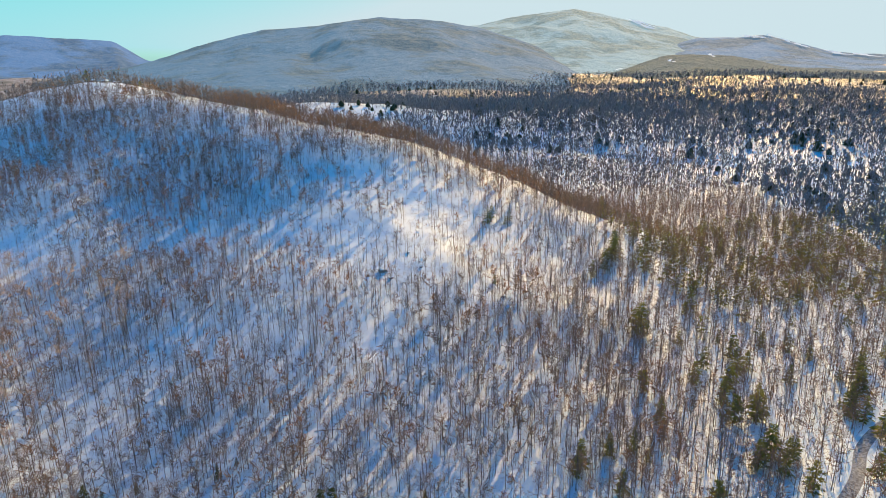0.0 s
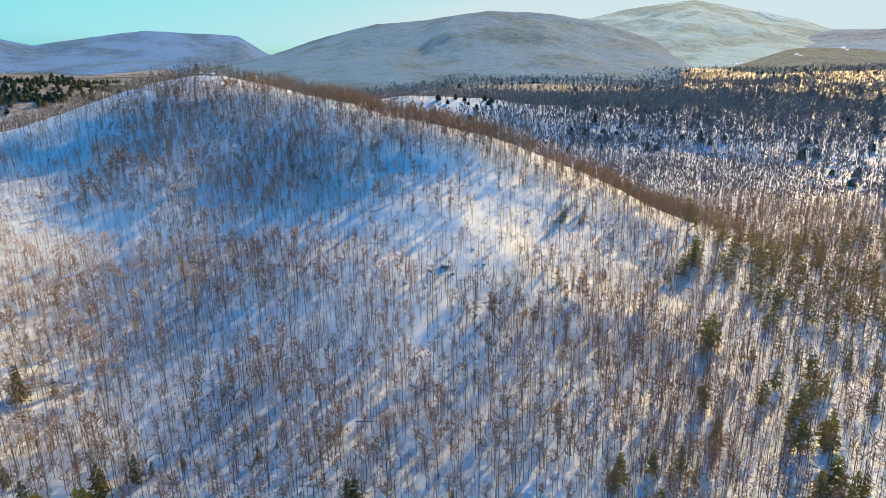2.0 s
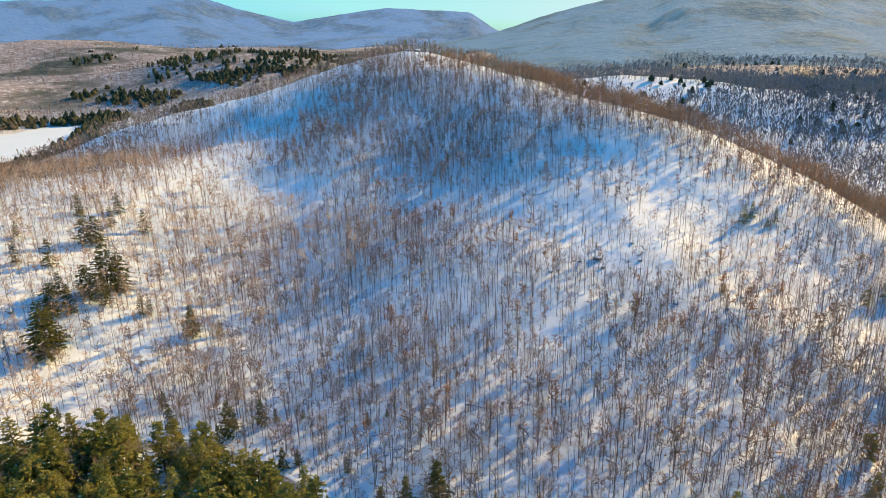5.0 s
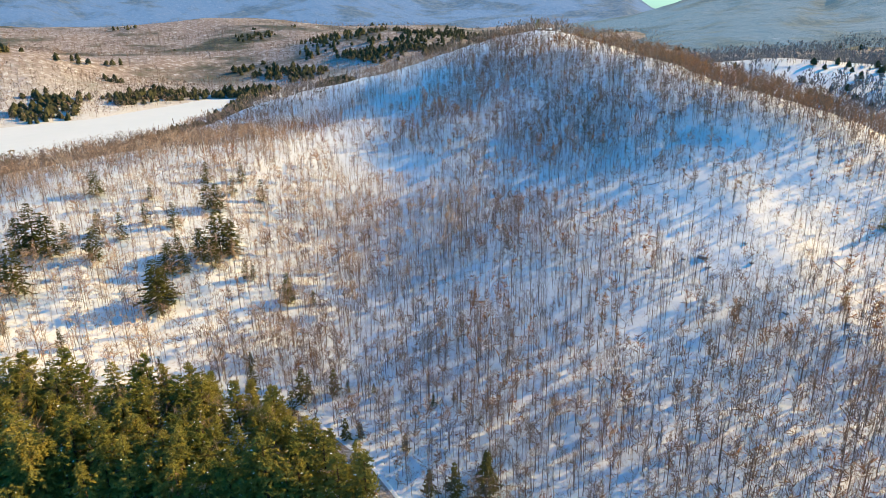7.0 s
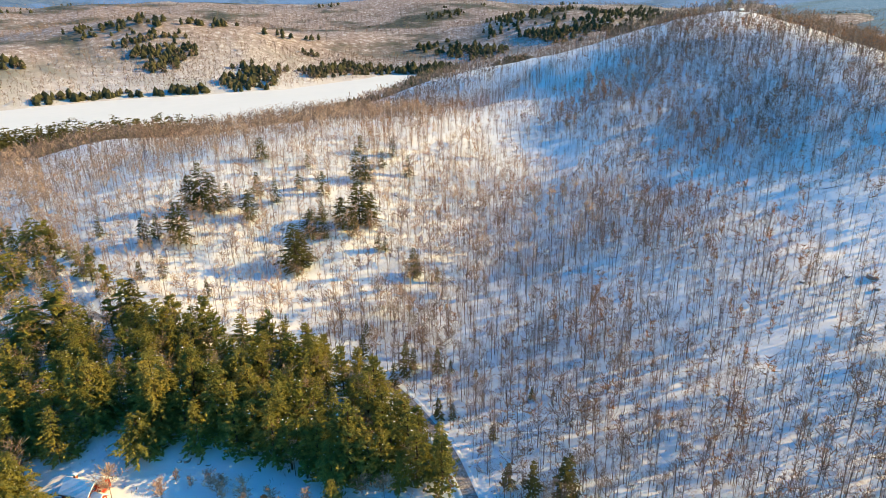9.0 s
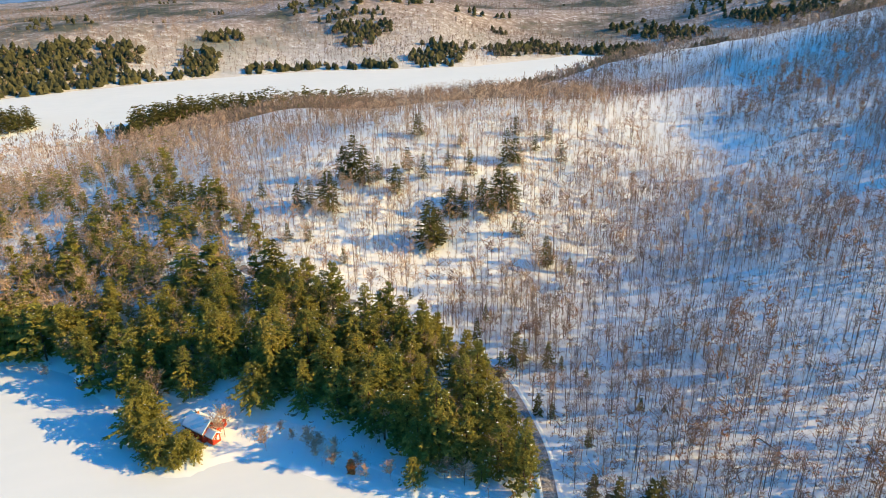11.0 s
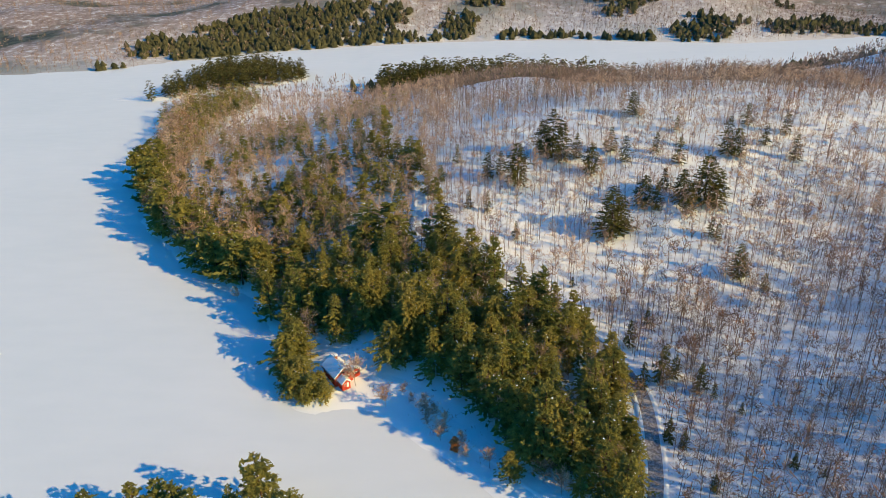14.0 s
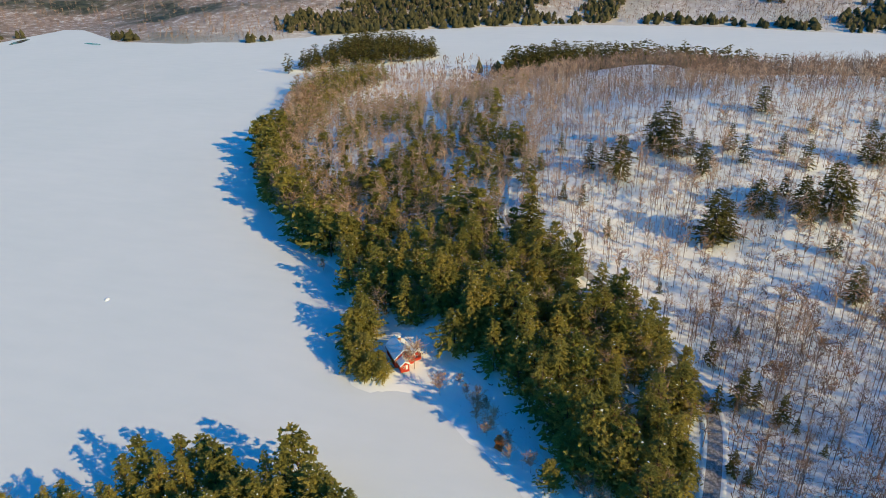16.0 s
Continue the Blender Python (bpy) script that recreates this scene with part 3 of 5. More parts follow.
def hemlock(rng, h, r, whorls, per, sprays, bare=0.04, point=0.6, snow=0.03, bulk=1.0):
    """Branches that carry many short drooping sprays, thinning to an uneven top."""
    s = Shape()
    s.tube((0, 0, -0.6), (0, 0, h * 0.5), 0.014 * h, 0.008 * h, 5, 0)
    s.spike((0, 0, h * 0.5), (0, 0, h), 0.008 * h, 4, 0)
    p1, p2 = rng.uniform(0, 6), rng.uniform(0, 6)
    for i in range(whorls):
        k = bare + (0.98 - bare) * (i + 0.6 * rng.random()) / whorls
        turn = rng.uniform(0, 6.283)
        for j in range(per):
            an = turn + 6.283 * j / per + rng.uniform(-0.4, 0.4)
            L = r * (1 - k) ** point * min(1.0, 0.6 + 2.2 * k) * rng.uniform(0.55, 1.2) * (1 + 0.25 * math.sin(2 * an + p1 + k * 9) + 0.2 * math.sin(3 * an + p2 - k * 13)) + 0.35
            d, w = np.array((math.cos(an), math.sin(an), 0)), np.array((-math.sin(an), math.cos(an), 0))
            root, sag = np.array((0, 0, (k + rng.uniform(-0.3, 0.3) / whorls) * h)), rng.uniform(0.05, 0.3)
            for t in range(sprays):
                f = 0.25 + 0.75 * (t + rng.random()) / sprays
                c = root + d * L * f + np.array((0, 0, (0.16 * f - sag * f * f) * L))
                size = bulk * (0.12 * L + 0.27)
                e = d * rng.uniform(0.3, 1.0) + w * rng.choice((-1, 1)) * rng.uniform(0.2, 1.0) + np.array((0, 0, rng.uniform(-0.55, 0.1)))
                e *= size * rng.uniform(0.8, 1.35) / np.linalg.norm(e)
                v = np.cross(e, (rng.gauss(0, 0.5), rng.gauss(0, 0.5), 1))
                v *= 0.30 * size / (np.linalg.norm(v) + 1e-9)
                s.tri(c - e * 0.35, c + e * 0.3 + v, c + e, 1)
                s.tri(c - e * 0.35, c + e, c + e * 0.3 - v + np.array((0, 0, -0.12 * size)), 1)
                if rng.random() < snow:
                    s.tri(c + v * 0.7 + (0, 0, 0.08), c - v * 0.6 + (0, 0, 0.08), c + e * 0.6 + (0, 0, 0.08), 2)
    return s


def white_pine(rng, h, r, whorls, per, bare=0.25, tufts=6, snow=0.02, tuft=0.5):
    s = Shape()
    bend = np.array((rng.uniform(-0.03, 0.03) * h, rng.uniform(-0.03, 0.03) * h, h * 0.55))
    s.tube((0, 0, -0.6), bend, 0.016 * h, 0.010 * h, 6, 0)
    s.spike(bend, (bend[0], bend[1], h), 0.010 * h, 4, 0)
    for i in range(whorls):
        k = bare + (0.98 - bare) * ((i + rng.uniform(0, 0.6)) / whorls) ** 0.9
        for j in range(per):
            an = rng.uniform(0, 6.283)
            L = r * (1 - k) ** 0.62 * rng.uniform(0.5, 1.3) + 0.5
            d = np.array((math.cos(an), math.sin(an), rng.uniform(0.0, 0.35)))
            root = np.array((bend[0] * min(1, k / 0.55), bend[1] * min(1, k / 0.55), k * h))
            s.spike(root, root + d * L, 0.05, 3, 0)
            for t in range(tufts):
                c = root + d * L * (0.25 + 0.72 * (t + rng.random()) / tufts) + np.array((rng.gauss(0, 0.08), rng.gauss(0, 0.08), rng.uniform(0, 0.12))) * L
                size = tuft + 0.085 * L
                for _ in range(2):
                    e = np.array((rng.gauss(0, 1), rng.gauss(0, 1), rng.gauss(0.25, 0.35)))
                    e *= size / np.linalg.norm(e)
                    w = np.cross(e, (rng.gauss(0, 0.4), rng.gauss(0, 0.4), 1))
                    w *= 0.42 * size / (np.linalg.norm(w) + 1e-9)
                    s.tri(c - e, c + w, c + e * 1.2, 1)
                    s.tri(c - e, c + e * 1.2, c - w + np.array((0, 0, -0.2)), 1)
                if rng.random() < snow:
                    s.tri(c + np.array((0.3, 0, 0.25)), c + np.array((-0.2, 0.28, 0.25)), c + np.array((-0.2, -0.25, 0.28)), 2)
    return s


def far_crown(rng, h, r, n, broad=1.0):
    """A bare crown seen from far: a stem and a loose tuft of slivers."""
    s = Shape()
    s.spike((0, 0, -0.5), (0, 0, h), 0.2, 3, 0)
    for i in range(n):
        an, k = rng.uniform(0, 6.283), rng.uniform(0.35, 0.8)
        c = np.array((math.cos(an) * 0.25 * r, math.sin(an) * 0.25 * r, k * h))
        q = np.array((math.cos(an) * r * rng.uniform(0.6, 1.1), math.sin(an) * r * rng.uniform(0.6, 1.1), (k + rng.uniform(0.1, 0.3)) * h))
        w = np.array((-math.sin(an), math.cos(an), rng.uniform(-1.5, 1.5))) * rng.uniform(0.22, 0.5) * broad
        s.tri(c, q + w, q - w, 1)
    return s


def scatter(name, shapes, x, y, scale, mats, label, category, seed, sink=0.0):
    """One joined mesh of many trees."""
    rs = np.random.RandomState(seed)
    z, turn, kind = ground_z(x, y) - sink, rs.uniform(0, 6.283, len(x)), rs.randint(0, len(shapes), len(x))
    V, F, M, base = [], [], [], 0
    for k, s in enumerate(shapes):
        v, f, m = s.arrays()
        i = np.where(kind == k)[0]
        if not len(i):
            continue
        c, sn = np.cos(turn[i])[:, None], np.sin(turn[i])[:, None]
        sc = scale[i][:, None]
        wide = sc * rs.uniform(0.85, 1.2, len(i))[:, None]
        px = (v[:, 0] * c - v[:, 1] * sn) * wide + x[i][:, None]
        py = (v[:, 0] * sn + v[:, 1] * c) * wide + y[i][:, None]
        pz = v[:, 2] * sc + z[i][:, None]
        V.append(np.stack([px.ravel(), py.ravel(), pz.ravel()], 1))
        F.append((f[None] + (np.arange(len(i)) * len(v))[:, None, None] + base).reshape(-1, 3))
        M.append(np.tile(m, len(i)))
        base += len(v) * len(i)
    ob = mesh_object(name, np.concatenate(V), np.concatenate(F), mats, np.concatenate(M))
    return tagged(ob, label, category, kind="stuff")


def jitter_grid(x0, x1, y0, y1, step, seed):
    rs = np.random.RandomState(seed)
    X, Y = np.meshgrid(np.arange(x0, x1, step), np.arange(y0, y1, step))
    return (X + rs.uniform(-0.5, 0.5, X.shape) * step).ravel(), (Y + rs.uniform(-0.5, 0.5, Y.shape) * step).ravel(), rs


def brush(rng, h):
    """Saplings and stalks that stick out of the snow."""
    s = Shape()
    for _ in range(4):
        c = np.array((rng.uniform(-0.8, 0.8), rng.uniform(-0.8, 0.8), -0.1))
        e = np.array((rng.gauss(0, 0.3), rng.gauss(0, 0.3), 1)) * h * rng.uniform(0.5, 1.2)
        w = np.array((rng.gauss(0, 1), rng.gauss(0, 1), 0))
        w *= rng.uniform(0.03, 0.09) / (np.linalg.norm(w) + 1e-9)
        s.tri(c - w * 0.5, c + e + w, c + e * 0.8 - w, 1)
    return s


def far_conifer(rng, h, r):
    """A dense conifer seen from far: ragged tiers of boughs."""
    s = Shape()
    for z0, rr, top in ((0.03, 1.05, 0.8), (0.3, 1.0, 0.95), (0.55, 0.78, 1.0)):
        turn = rng.uniform(0, 6)
        ring = [np.array((math.cos(turn + 1.05 * k) * rr * r * rng.uniform(0.7, 1.25), math.sin(turn + 1.05 * k) * rr * r * rng.uniform(0.7, 1.25), (z0 + rng.uniform(-0.06, 0.08)) * h)) for k in range(6)]
        tip = np.array((rng.uniform(-0.25, 0.25) * r, rng.uniform(-0.25, 0.25) * r, top * h))
        for k in range(6):
            s.tri(ring[k], ring[(k + 1) % 6], tip, 1)
    s.spike((0, 0, -0.5), (0, 0, h * 0.3), 0.2, 3, 0)
    return s
r0 = random.Random(4)
BARE = [bare_tree(r0, r0.uniform(14, 19), 10, 6, 3, 0.0, r0.uniform(0.17, 0.25), 0.06) for _ in range(11)] + [bare_tree(r0, 9.5, 8, 9, 3, 0.6, 0.19, 0.10)]
BARE_LIGHT = [bare_tree(r0, r0.uniform(13, 17), 6, 5, 3, 0.0, r0.uniform(0.15, 0.21), 0.10) for _ in range(7)]
BARE_NEAR = [bare_tree(r0, r0.uniform(14, 19), 13, 14, 5, 0.0, r0.uniform(0.17, 0.24), 0.058) for _ in range(8)]
BEECH_NEAR = [bare_tree(r0, r0.uniform(7, 9.5), 12, 12, 5, 0.65, 0.22, 0.11) for _ in range(3)]
PALE_BARE = [bare_tree(r0, r0.uniform(11, 15), 8, 8, 3, 0.0, r0.uniform(0.20, 0.27), 0.12) for _ in range(5)]
COPPER = [bare_tree(r0, r0.uniform(7, 10), 6, 7, 3, 0.85, 0.2, 0.16) for _ in range(5)]
BUSHY = [bare_tree(r0, r0.uniform(8, 12), 8, 7, 3, 0.12, 0.24, 0.125) for _ in range(6)]
BRUSH = [brush(r0, r0.uniform(0.9, 2.2)) for _ in range(8)]
BUSH = [bare_tree(r0, r0.uniform(4.5, 6.5), 22, 26, 4, 0.0, 0.45, 0.065) for _ in range(3)]
FAR_BARE = [far_crown(r0, r0.uniform(11, 15), r0.uniform(2.2, 3.2), 6) for _ in range(8)]
VALLEY_BARE = [far_crown(r0, r0.uniform(11, 15), r0.uniform(2.4, 3.4), 8, 1.35) for _ in range(8)]
FAR_CONE = [far_conifer(r0, r0.uniform(8, 12), r0.uniform(3.4, 5.2)) for _ in range(8)]
HEMLOCK = [hemlock(r0, r0.uniform(13, 18), r0.uniform(3.4, 4.6), 21, 8, 11, 0.04, r0.uniform(0.5, 0.8), 0.006) for _ in range(7)]
SPRUCE = [hemlock(r0, r0.uniform(12, 16), r0.uniform(2.6, 3.4), 15, 6, 6, 0.06, r0.uniform(0.75, 0.95), 0.012, 1.6) for _ in range(4)]
PINE = [white_pine(r0, r0.uniform(18, 22), r0.uniform(4.6, 5.4), 14, 5, 0.15, 5, 0.03) for _ in range(3)]
MID_CONE = [hemlock(r0, r0.uniform(11, 17), r0.uniform(3.6, 4.6), 11, 6, 5, 0.04, r0.uniform(0.5, 0.75), 0.01, 2.25) for _ in range(3)] + [white_pine(r0, r0.uniform(12, 17), r0.uniform(3.6, 4.5), 9, 5, 0.08, 4, 0.02, 0.75) for _ in range(3)]
BROAD_PINE = [white_pine(r0, r0.uniform(14, 18), r0.uniform(3.9, 4.8), 18, 7, 0.04, 6, 0.008, 0.24) for _ in range(4)]
GROVE_PINE = [hemlock(r0, r0.uniform(10, 15), r0.uniform(2.6, 4.0), 7, 4, 2, 0.08, r0.uniform(0.6, 0.9), 0.0, 3.0) for _ in range(8)]
WOOD_MATS, CONE_MATS = [BARK, TWIG, BEECH], [TRUNK, NEEDLE, SNOW]


def empty(name):
    ob = new(name)
    ob.empty_display_size = 0.5
    return ob


def part(name, verts, faces, mat, parent, label="", mats=None, mat_index=None, shade=False):
    ob = mesh_object(name, verts, faces, mats or [mat], mat_index, shade)
    ob.parent = parent
    if label:
        tagged(ob, label)
    return ob


def tree_thing(name, shape, trunk_mat, crown_mats, label, category, group):
    """One tree: trunk with limbs, crown, and the snow that lies on it."""
    e = empty(name)
    v, f, _ = shape.arrays([0])
    part("trunk", v, f, trunk_mat, e)
    m = np.array(shape.m)
    v, f, _ = shape.arrays([1] if trunk_mat is TRUNK else [1, 2])
    part("crown", v, f, crown_mats[0], e, mats=crown_mats[:1] if trunk_mat is TRUNK else crown_mats, mat_index=None if trunk_mat is TRUNK else m[np.isin(m, [1, 2])] - 1)
    if trunk_mat is TRUNK and (m == 2).any():
        v, f, _ = shape.arrays([2])
        tagged(part("snow", v, f, SNOW, e, "small caps of snow"), kind="stuff")
    return tagged(e, label, category, group)


def plant(protos, x, y, height, seed, heights, wide=1.0):
    """Sets the first trees of a kind in their places and copies them to the rest."""
    rs = random.Random(seed)
    z = ground_z(x, y)
    used = set()
    for i in range(len(x)):
        k = i % len(protos) if i < len(protos) else rs.randrange(len(protos))
        s = height[i] / heights[k]
        m = pose(float(x[i]), float(y[i]), float(max(z[i], 0)) - 0.05, 0, 0, rs.uniform(0, 360))
        if k in used:
            ob = copy_thing(protos[k], m)
        else:
            ob = protos[k]
            ob.matrix_basis = m
            used.add(k)
        ob.scale = (s * wide * rs.uniform(0.9, 1.15), s * wide * rs.uniform(0.9, 1.15), s)


def kinds(name, shapes, trunk_mat, crown_mats, label, category, group):
    return [tree_thing(name, s, trunk_mat, crown_mats, label, category, group) for s in shapes], [max(v[2] for v in s.v) for s in shapes]


# single conifers of the open knoll and of the roadside: x, y, height
KNOLL_CONIFERS = [(-240, 125, 21), (-237, 129, 17), (-244, 121, 15), (-238, 136, 11), (-224, 141, 13), (-242, 152, 10), (-232, 157, 10.5), (-276, 168, 11), (-259, 186, 6.5), (-237, 203, 16), (-235, 207, 12),
                  (-263, 220, 9), (-254, 235, 9.2), (-245, 223, 8.5), (-233, 232, 10), (-229, 180, 10.2), (-239, 172, 8), (-180, 143, 19), (-183, 147, 14), (-198, 159, 12), (-194, 163, 11), (-198, 174, 13),
                  (-198, 183, 18.5), (-195, 187, 15), (-176, 180, 6.8), (-153, 183, 12.2), (-208, 169, 8), (-190, 175, 12), (-224, 95, 10), (-242, 81, 8), (-217, 108, 17)]
ROAD_CONIFERS = [(-179, 106, 8), (-197, 95, 9.5), (-200, 87, 8), (-170, 79, 20), (-198, 71, 4.5), (-226, 101, 12), (-258, 42, 13), (-278, 48, 9), (-275, 26, 10.5), (-99, 145, 13),
                 (-63, 167, 4.8), (-27, 145, 16), (-35, 142, 11), (-41, 139, 8.2), (-72, 144, 6), (-31, 151, 10.2), (-155, 186, 9),
                 (-146, 190, 7), (-174, 182, 8), (-57, 147, 5.5), (-4, 158, 5), (-59, 172, 3), (-117, 139, 10),
                 (-97, 139, 9), (-101, 149, 8.2), (-94, 154, 9.8), (-91, 157, 5.3), (-129, 147, 6.7), (-145, 115, 6), (-150, 125, 4.7), (-75, 141, 7.7), (-84, 162, 3.7)]
PENINSULA_PINES = [(-264, 3, 10.7), (-246, 14, 11.0), (-265, 23, 11.3), (-258, 35, 11.6), (-271, 41, 9.4), (-227, 45, 16.2), (-218, 39, 16.0), (-179, 57, 20), (-183, 47, 19.6),
                   (-186, 19, 14.1), (-208, 2, 16.3), (-221, -11, 12.8), (-190, -11, 16.1), (-173, 77, 19.6), (-225, 61, 8.4), (-211, 26, 12.0), (-224, 12, 12.5), (-259, -52, 12.7)]
EAST_CONIFERS = [(42, 172, 10.5), (52, 178, 8), (60, 180, 9), (40, 168, 9), (63, 175, 6), (100, 209, 12), (95, 340, 17), (98, 346, 14), (110, 428, 16), (101, 480, 13), (42, 360, 8), (32, 357, 9), (29, 349, 10.2), (39, 354, 5),
                 (27, 286, 5), (74, 197, 10.5), (118, 257, 7), (115, 287, 7), (95, 172, 11), (105, 174, 9.5), (119, 233, 9.5), (132, 225, 8), (106, 407, 12), (51, 160, 9), (88, 330, 12)]
SHORE_TREES = [(-94.5, 38, 9), (-98, 35, 9.5), (-95, 43.5, 8.5), (-97, 45.5, 7.5), (-101, 33.5, 10), (-94, 47, 6.5), (-100.5, 39, 11), (-92, 41.5, 6), (-109, 65, 15), (-63, 100, 9), (-110, 32, 14)]


def plant_singles():
    pts = np.array(KNOLL_CONIFERS)
    big = pts[:, 2] > 10.6
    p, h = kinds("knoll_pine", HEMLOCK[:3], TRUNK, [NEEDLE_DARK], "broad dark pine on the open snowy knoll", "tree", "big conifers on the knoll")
    plant(p, pts[big, 0], pts[big, 1], pts[big, 2] * 1.14, 3, h, 1.0)
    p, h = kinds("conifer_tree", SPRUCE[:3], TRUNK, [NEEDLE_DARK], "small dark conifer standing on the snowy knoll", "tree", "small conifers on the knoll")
    plant(p, pts[~big, 0], pts[~big, 1], pts[~big, 2] * 1.25, 13, h, 1.15)
    pts = np.array(ROAD_CONIFERS)
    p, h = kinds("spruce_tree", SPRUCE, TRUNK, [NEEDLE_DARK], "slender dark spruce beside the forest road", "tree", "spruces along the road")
    plant(p, pts[:, 0], pts[:, 1], pts[:, 2], 4, h)
    pts = np.array(EAST_CONIFERS)
    p, h = kinds("valley_spruce", SPRUCE[2:], TRUNK, [NEEDLE], "narrow dark spruce among bare valley trees", "tree", "spruces in the valley")
    plant(p, pts[:, 0], pts[:, 1], pts[:, 2], 5, h)
    pts = np.array(SHORE_TREES)
    p, h = kinds("shore_hemlock", BROAD_PINE[2:4] + HEMLOCK[2:3], TRUNK, [NEEDLE], "bushy olive-green hemlock on the lake shore", "tree", "hemlocks by the cabin")
    plant(p, pts[:, 0], pts[:, 1], pts[:, 2], 6, h, 1.4)


# ------------------------------------------------------------ where the woods stand
CONIFER_WOOD = [(-54, 110), (-47, 124), (-62, 132), (-97, 135), (-123, 124), (-142, 107), (-166, 85), (-183, 66), (-195, 56), (-223, 34), (-237, 2), (-233, -18), (-228, -50), (-226, -72), (-197, -46), (-172, -20), (-150, 6), (-127, 22),
                (-112, 30), (-113, 44), (-118, 58), (-108, 72), (-94, 86), (-76, 99), (-62, 110)]
POINT_WOOD = [(-48, 18), (-50, 48), (-38, 63), (-20, 68), (-8, 50), (-8, 5), (-20, -15), (-32, 2)]
TIP_WOOD = [(-380, -130), (-445, -160), (-503, -160), (-545, -135), (-520, -100), (-430, -110), (-370, -100), (-310, -90), (-240, -62), (-235, -78), (-290, -105)]
NORTH_WOOD = [(-585, -5), (-622, 60), (-612, 140), (-585, 200), (-565, 230), (-555, 180), (-575, 80), (-545, 30), (-520, 0)]
EDGE = [(-125, 50), (-130, 62), (-118, 80), (-100, 96), (-78, 108), (-64, 112), (-76, 97), (-94, 84), (-108, 70), (-118, 56)]
GROVES = [([(-810, -316), (-830, -225), (-870, -150), (-895, -60)], 40), ([(-900, -270), (-950, -200), (-975, -110), (-984, -48)], 32), ([(-914, 49), (-983, 57)], 20), ([(-926, 121), (-905, 200), (-890, 300)], 14),
          ([(-868, 370), (-930, 413)], 26), ([(-1053, 290), (-1034, 344)], 20), ([(-1155, 310), (-1150, 420)], 18), ([(-918, 492), (-945, 573), (-905, 640), (-848, 688)], 20), ([(-1120, 505), (-1128, 598)], 14),
          ([(-1005, 780), (-869, 788)], 25), ([(-820, 950), (-806, 1030), (-1000, 1400), (-1150, 1600)], 55), ([(-1000, 295), (-1010, 310)], 20), ([(-1050, 90), (-1055, 105)], 20)]
EAST_WOOD = [(112, 400), (100, 340), (128, 300), (200, 290), (330, 330), (420, 480), (330, 500), (180, 440)]
OPENINGS = [(-98, 210, 9), (-99, 186, 7), (-58, 160, 6), (-25, 229, 9), (-58, 277, 12), (-96, 283, 8), (-23, 282, 9), (72, 260, 5), (61, 225, 5), (85, 312, 6), (76, 285, 5), (-183, 60, 7), (-250, 205, 12), (-300, 230, 14), (-235, 165, 8), (-270, 255, 12)]
# thinner and thicker stretches of the hill's woods: x, y, half widths, how much thinner
SPARSE = [(-28, 384, 42, 14, 0.35), (-18, 318, 34, 22, 0.3), (-24, 270, 30, 24, 0.3), (-225, 290, 48, 45, 0.25), (-235, 500, 45, 28, 0.3), (-86, 225, 12, 45, 0.4), (-40, 236, 20, 14, 0.35), (-135, 345, 14, 45, 0.3),
          (-150, 405, 30, 40, -0.3), (-60, 190, 30, 22, -0.3), (-20, 440, 70, 25, -0.7), (-130, 480, 45, 25, -0.6), (30, 330, 18, 40, -0.4), (15, 235, 65, 70, -0.6), (-75, 405, 55, 35, -0.5), (-60, 325, 60, 45, 0.4), (-15, 275, 40, 35, 0.3), (-10, 185, 90, 35, -0.5), (-90, 165, 40, 30, -0.5)]
THICKETS = [([(-177, 301), (-173, 318), (-146, 323), (-113, 308), (-99, 281), (-99, 256), (-128, 257), (-153, 266)], 0.5), ([(-214, 361), (-195, 397), (-162, 379), (-170, 333)], 0.5),
            ([(-180, 515), (-147, 451), (-113, 402), (-75, 388), (-34, 394), (-10, 415), (40, 395), (50, 420), (-20, 460), (-80, 500), (-130, 530)], 0.5),
            ([(-15, 168), (55, 172), (80, 215), (78, 265), (40, 285), (5, 262), (-12, 215)], 0.5), ([(-300, 530), (-180, 525), (-110, 430), (-95, 370), (-200, 340), (-270, 400)], 0.5),
            ([(-170, 158), (-125, 142), (-20, 140), (-10, 200), (-60, 210), (-165, 200)], 0.3), ([(-210, 205), (-130, 205), (-140, 262), (-200, 275)], 0.2),
            ([(-260, 330), (-20, 325), (0, 400), (-100, 440), (-250, 450)], 0.32)]
LAWN = [(-112, 40), (-118, 58), (-108, 72), (-94, 86), (-76, 99), (-62, 110), (-50, 118), (-55, 95), (-80, 65), (-98, 45)]
NEAR_FOOT = [(-135, 128), (-60, 138), (-20, 128), (60, 140), (75, 190), (10, 186), (-60, 190), (-130, 176)]


def inside(x, y, pts):
    return poly_dist(x, y, pts) < 0


def clear_of_roads(x, y, gap=3.0):
    return (line_dist(x, y, ROAD) > gap) & (line_dist(x, y, LANE) > gap * 0.7) & (np.hypot(x + 104, y - 49) > 9)


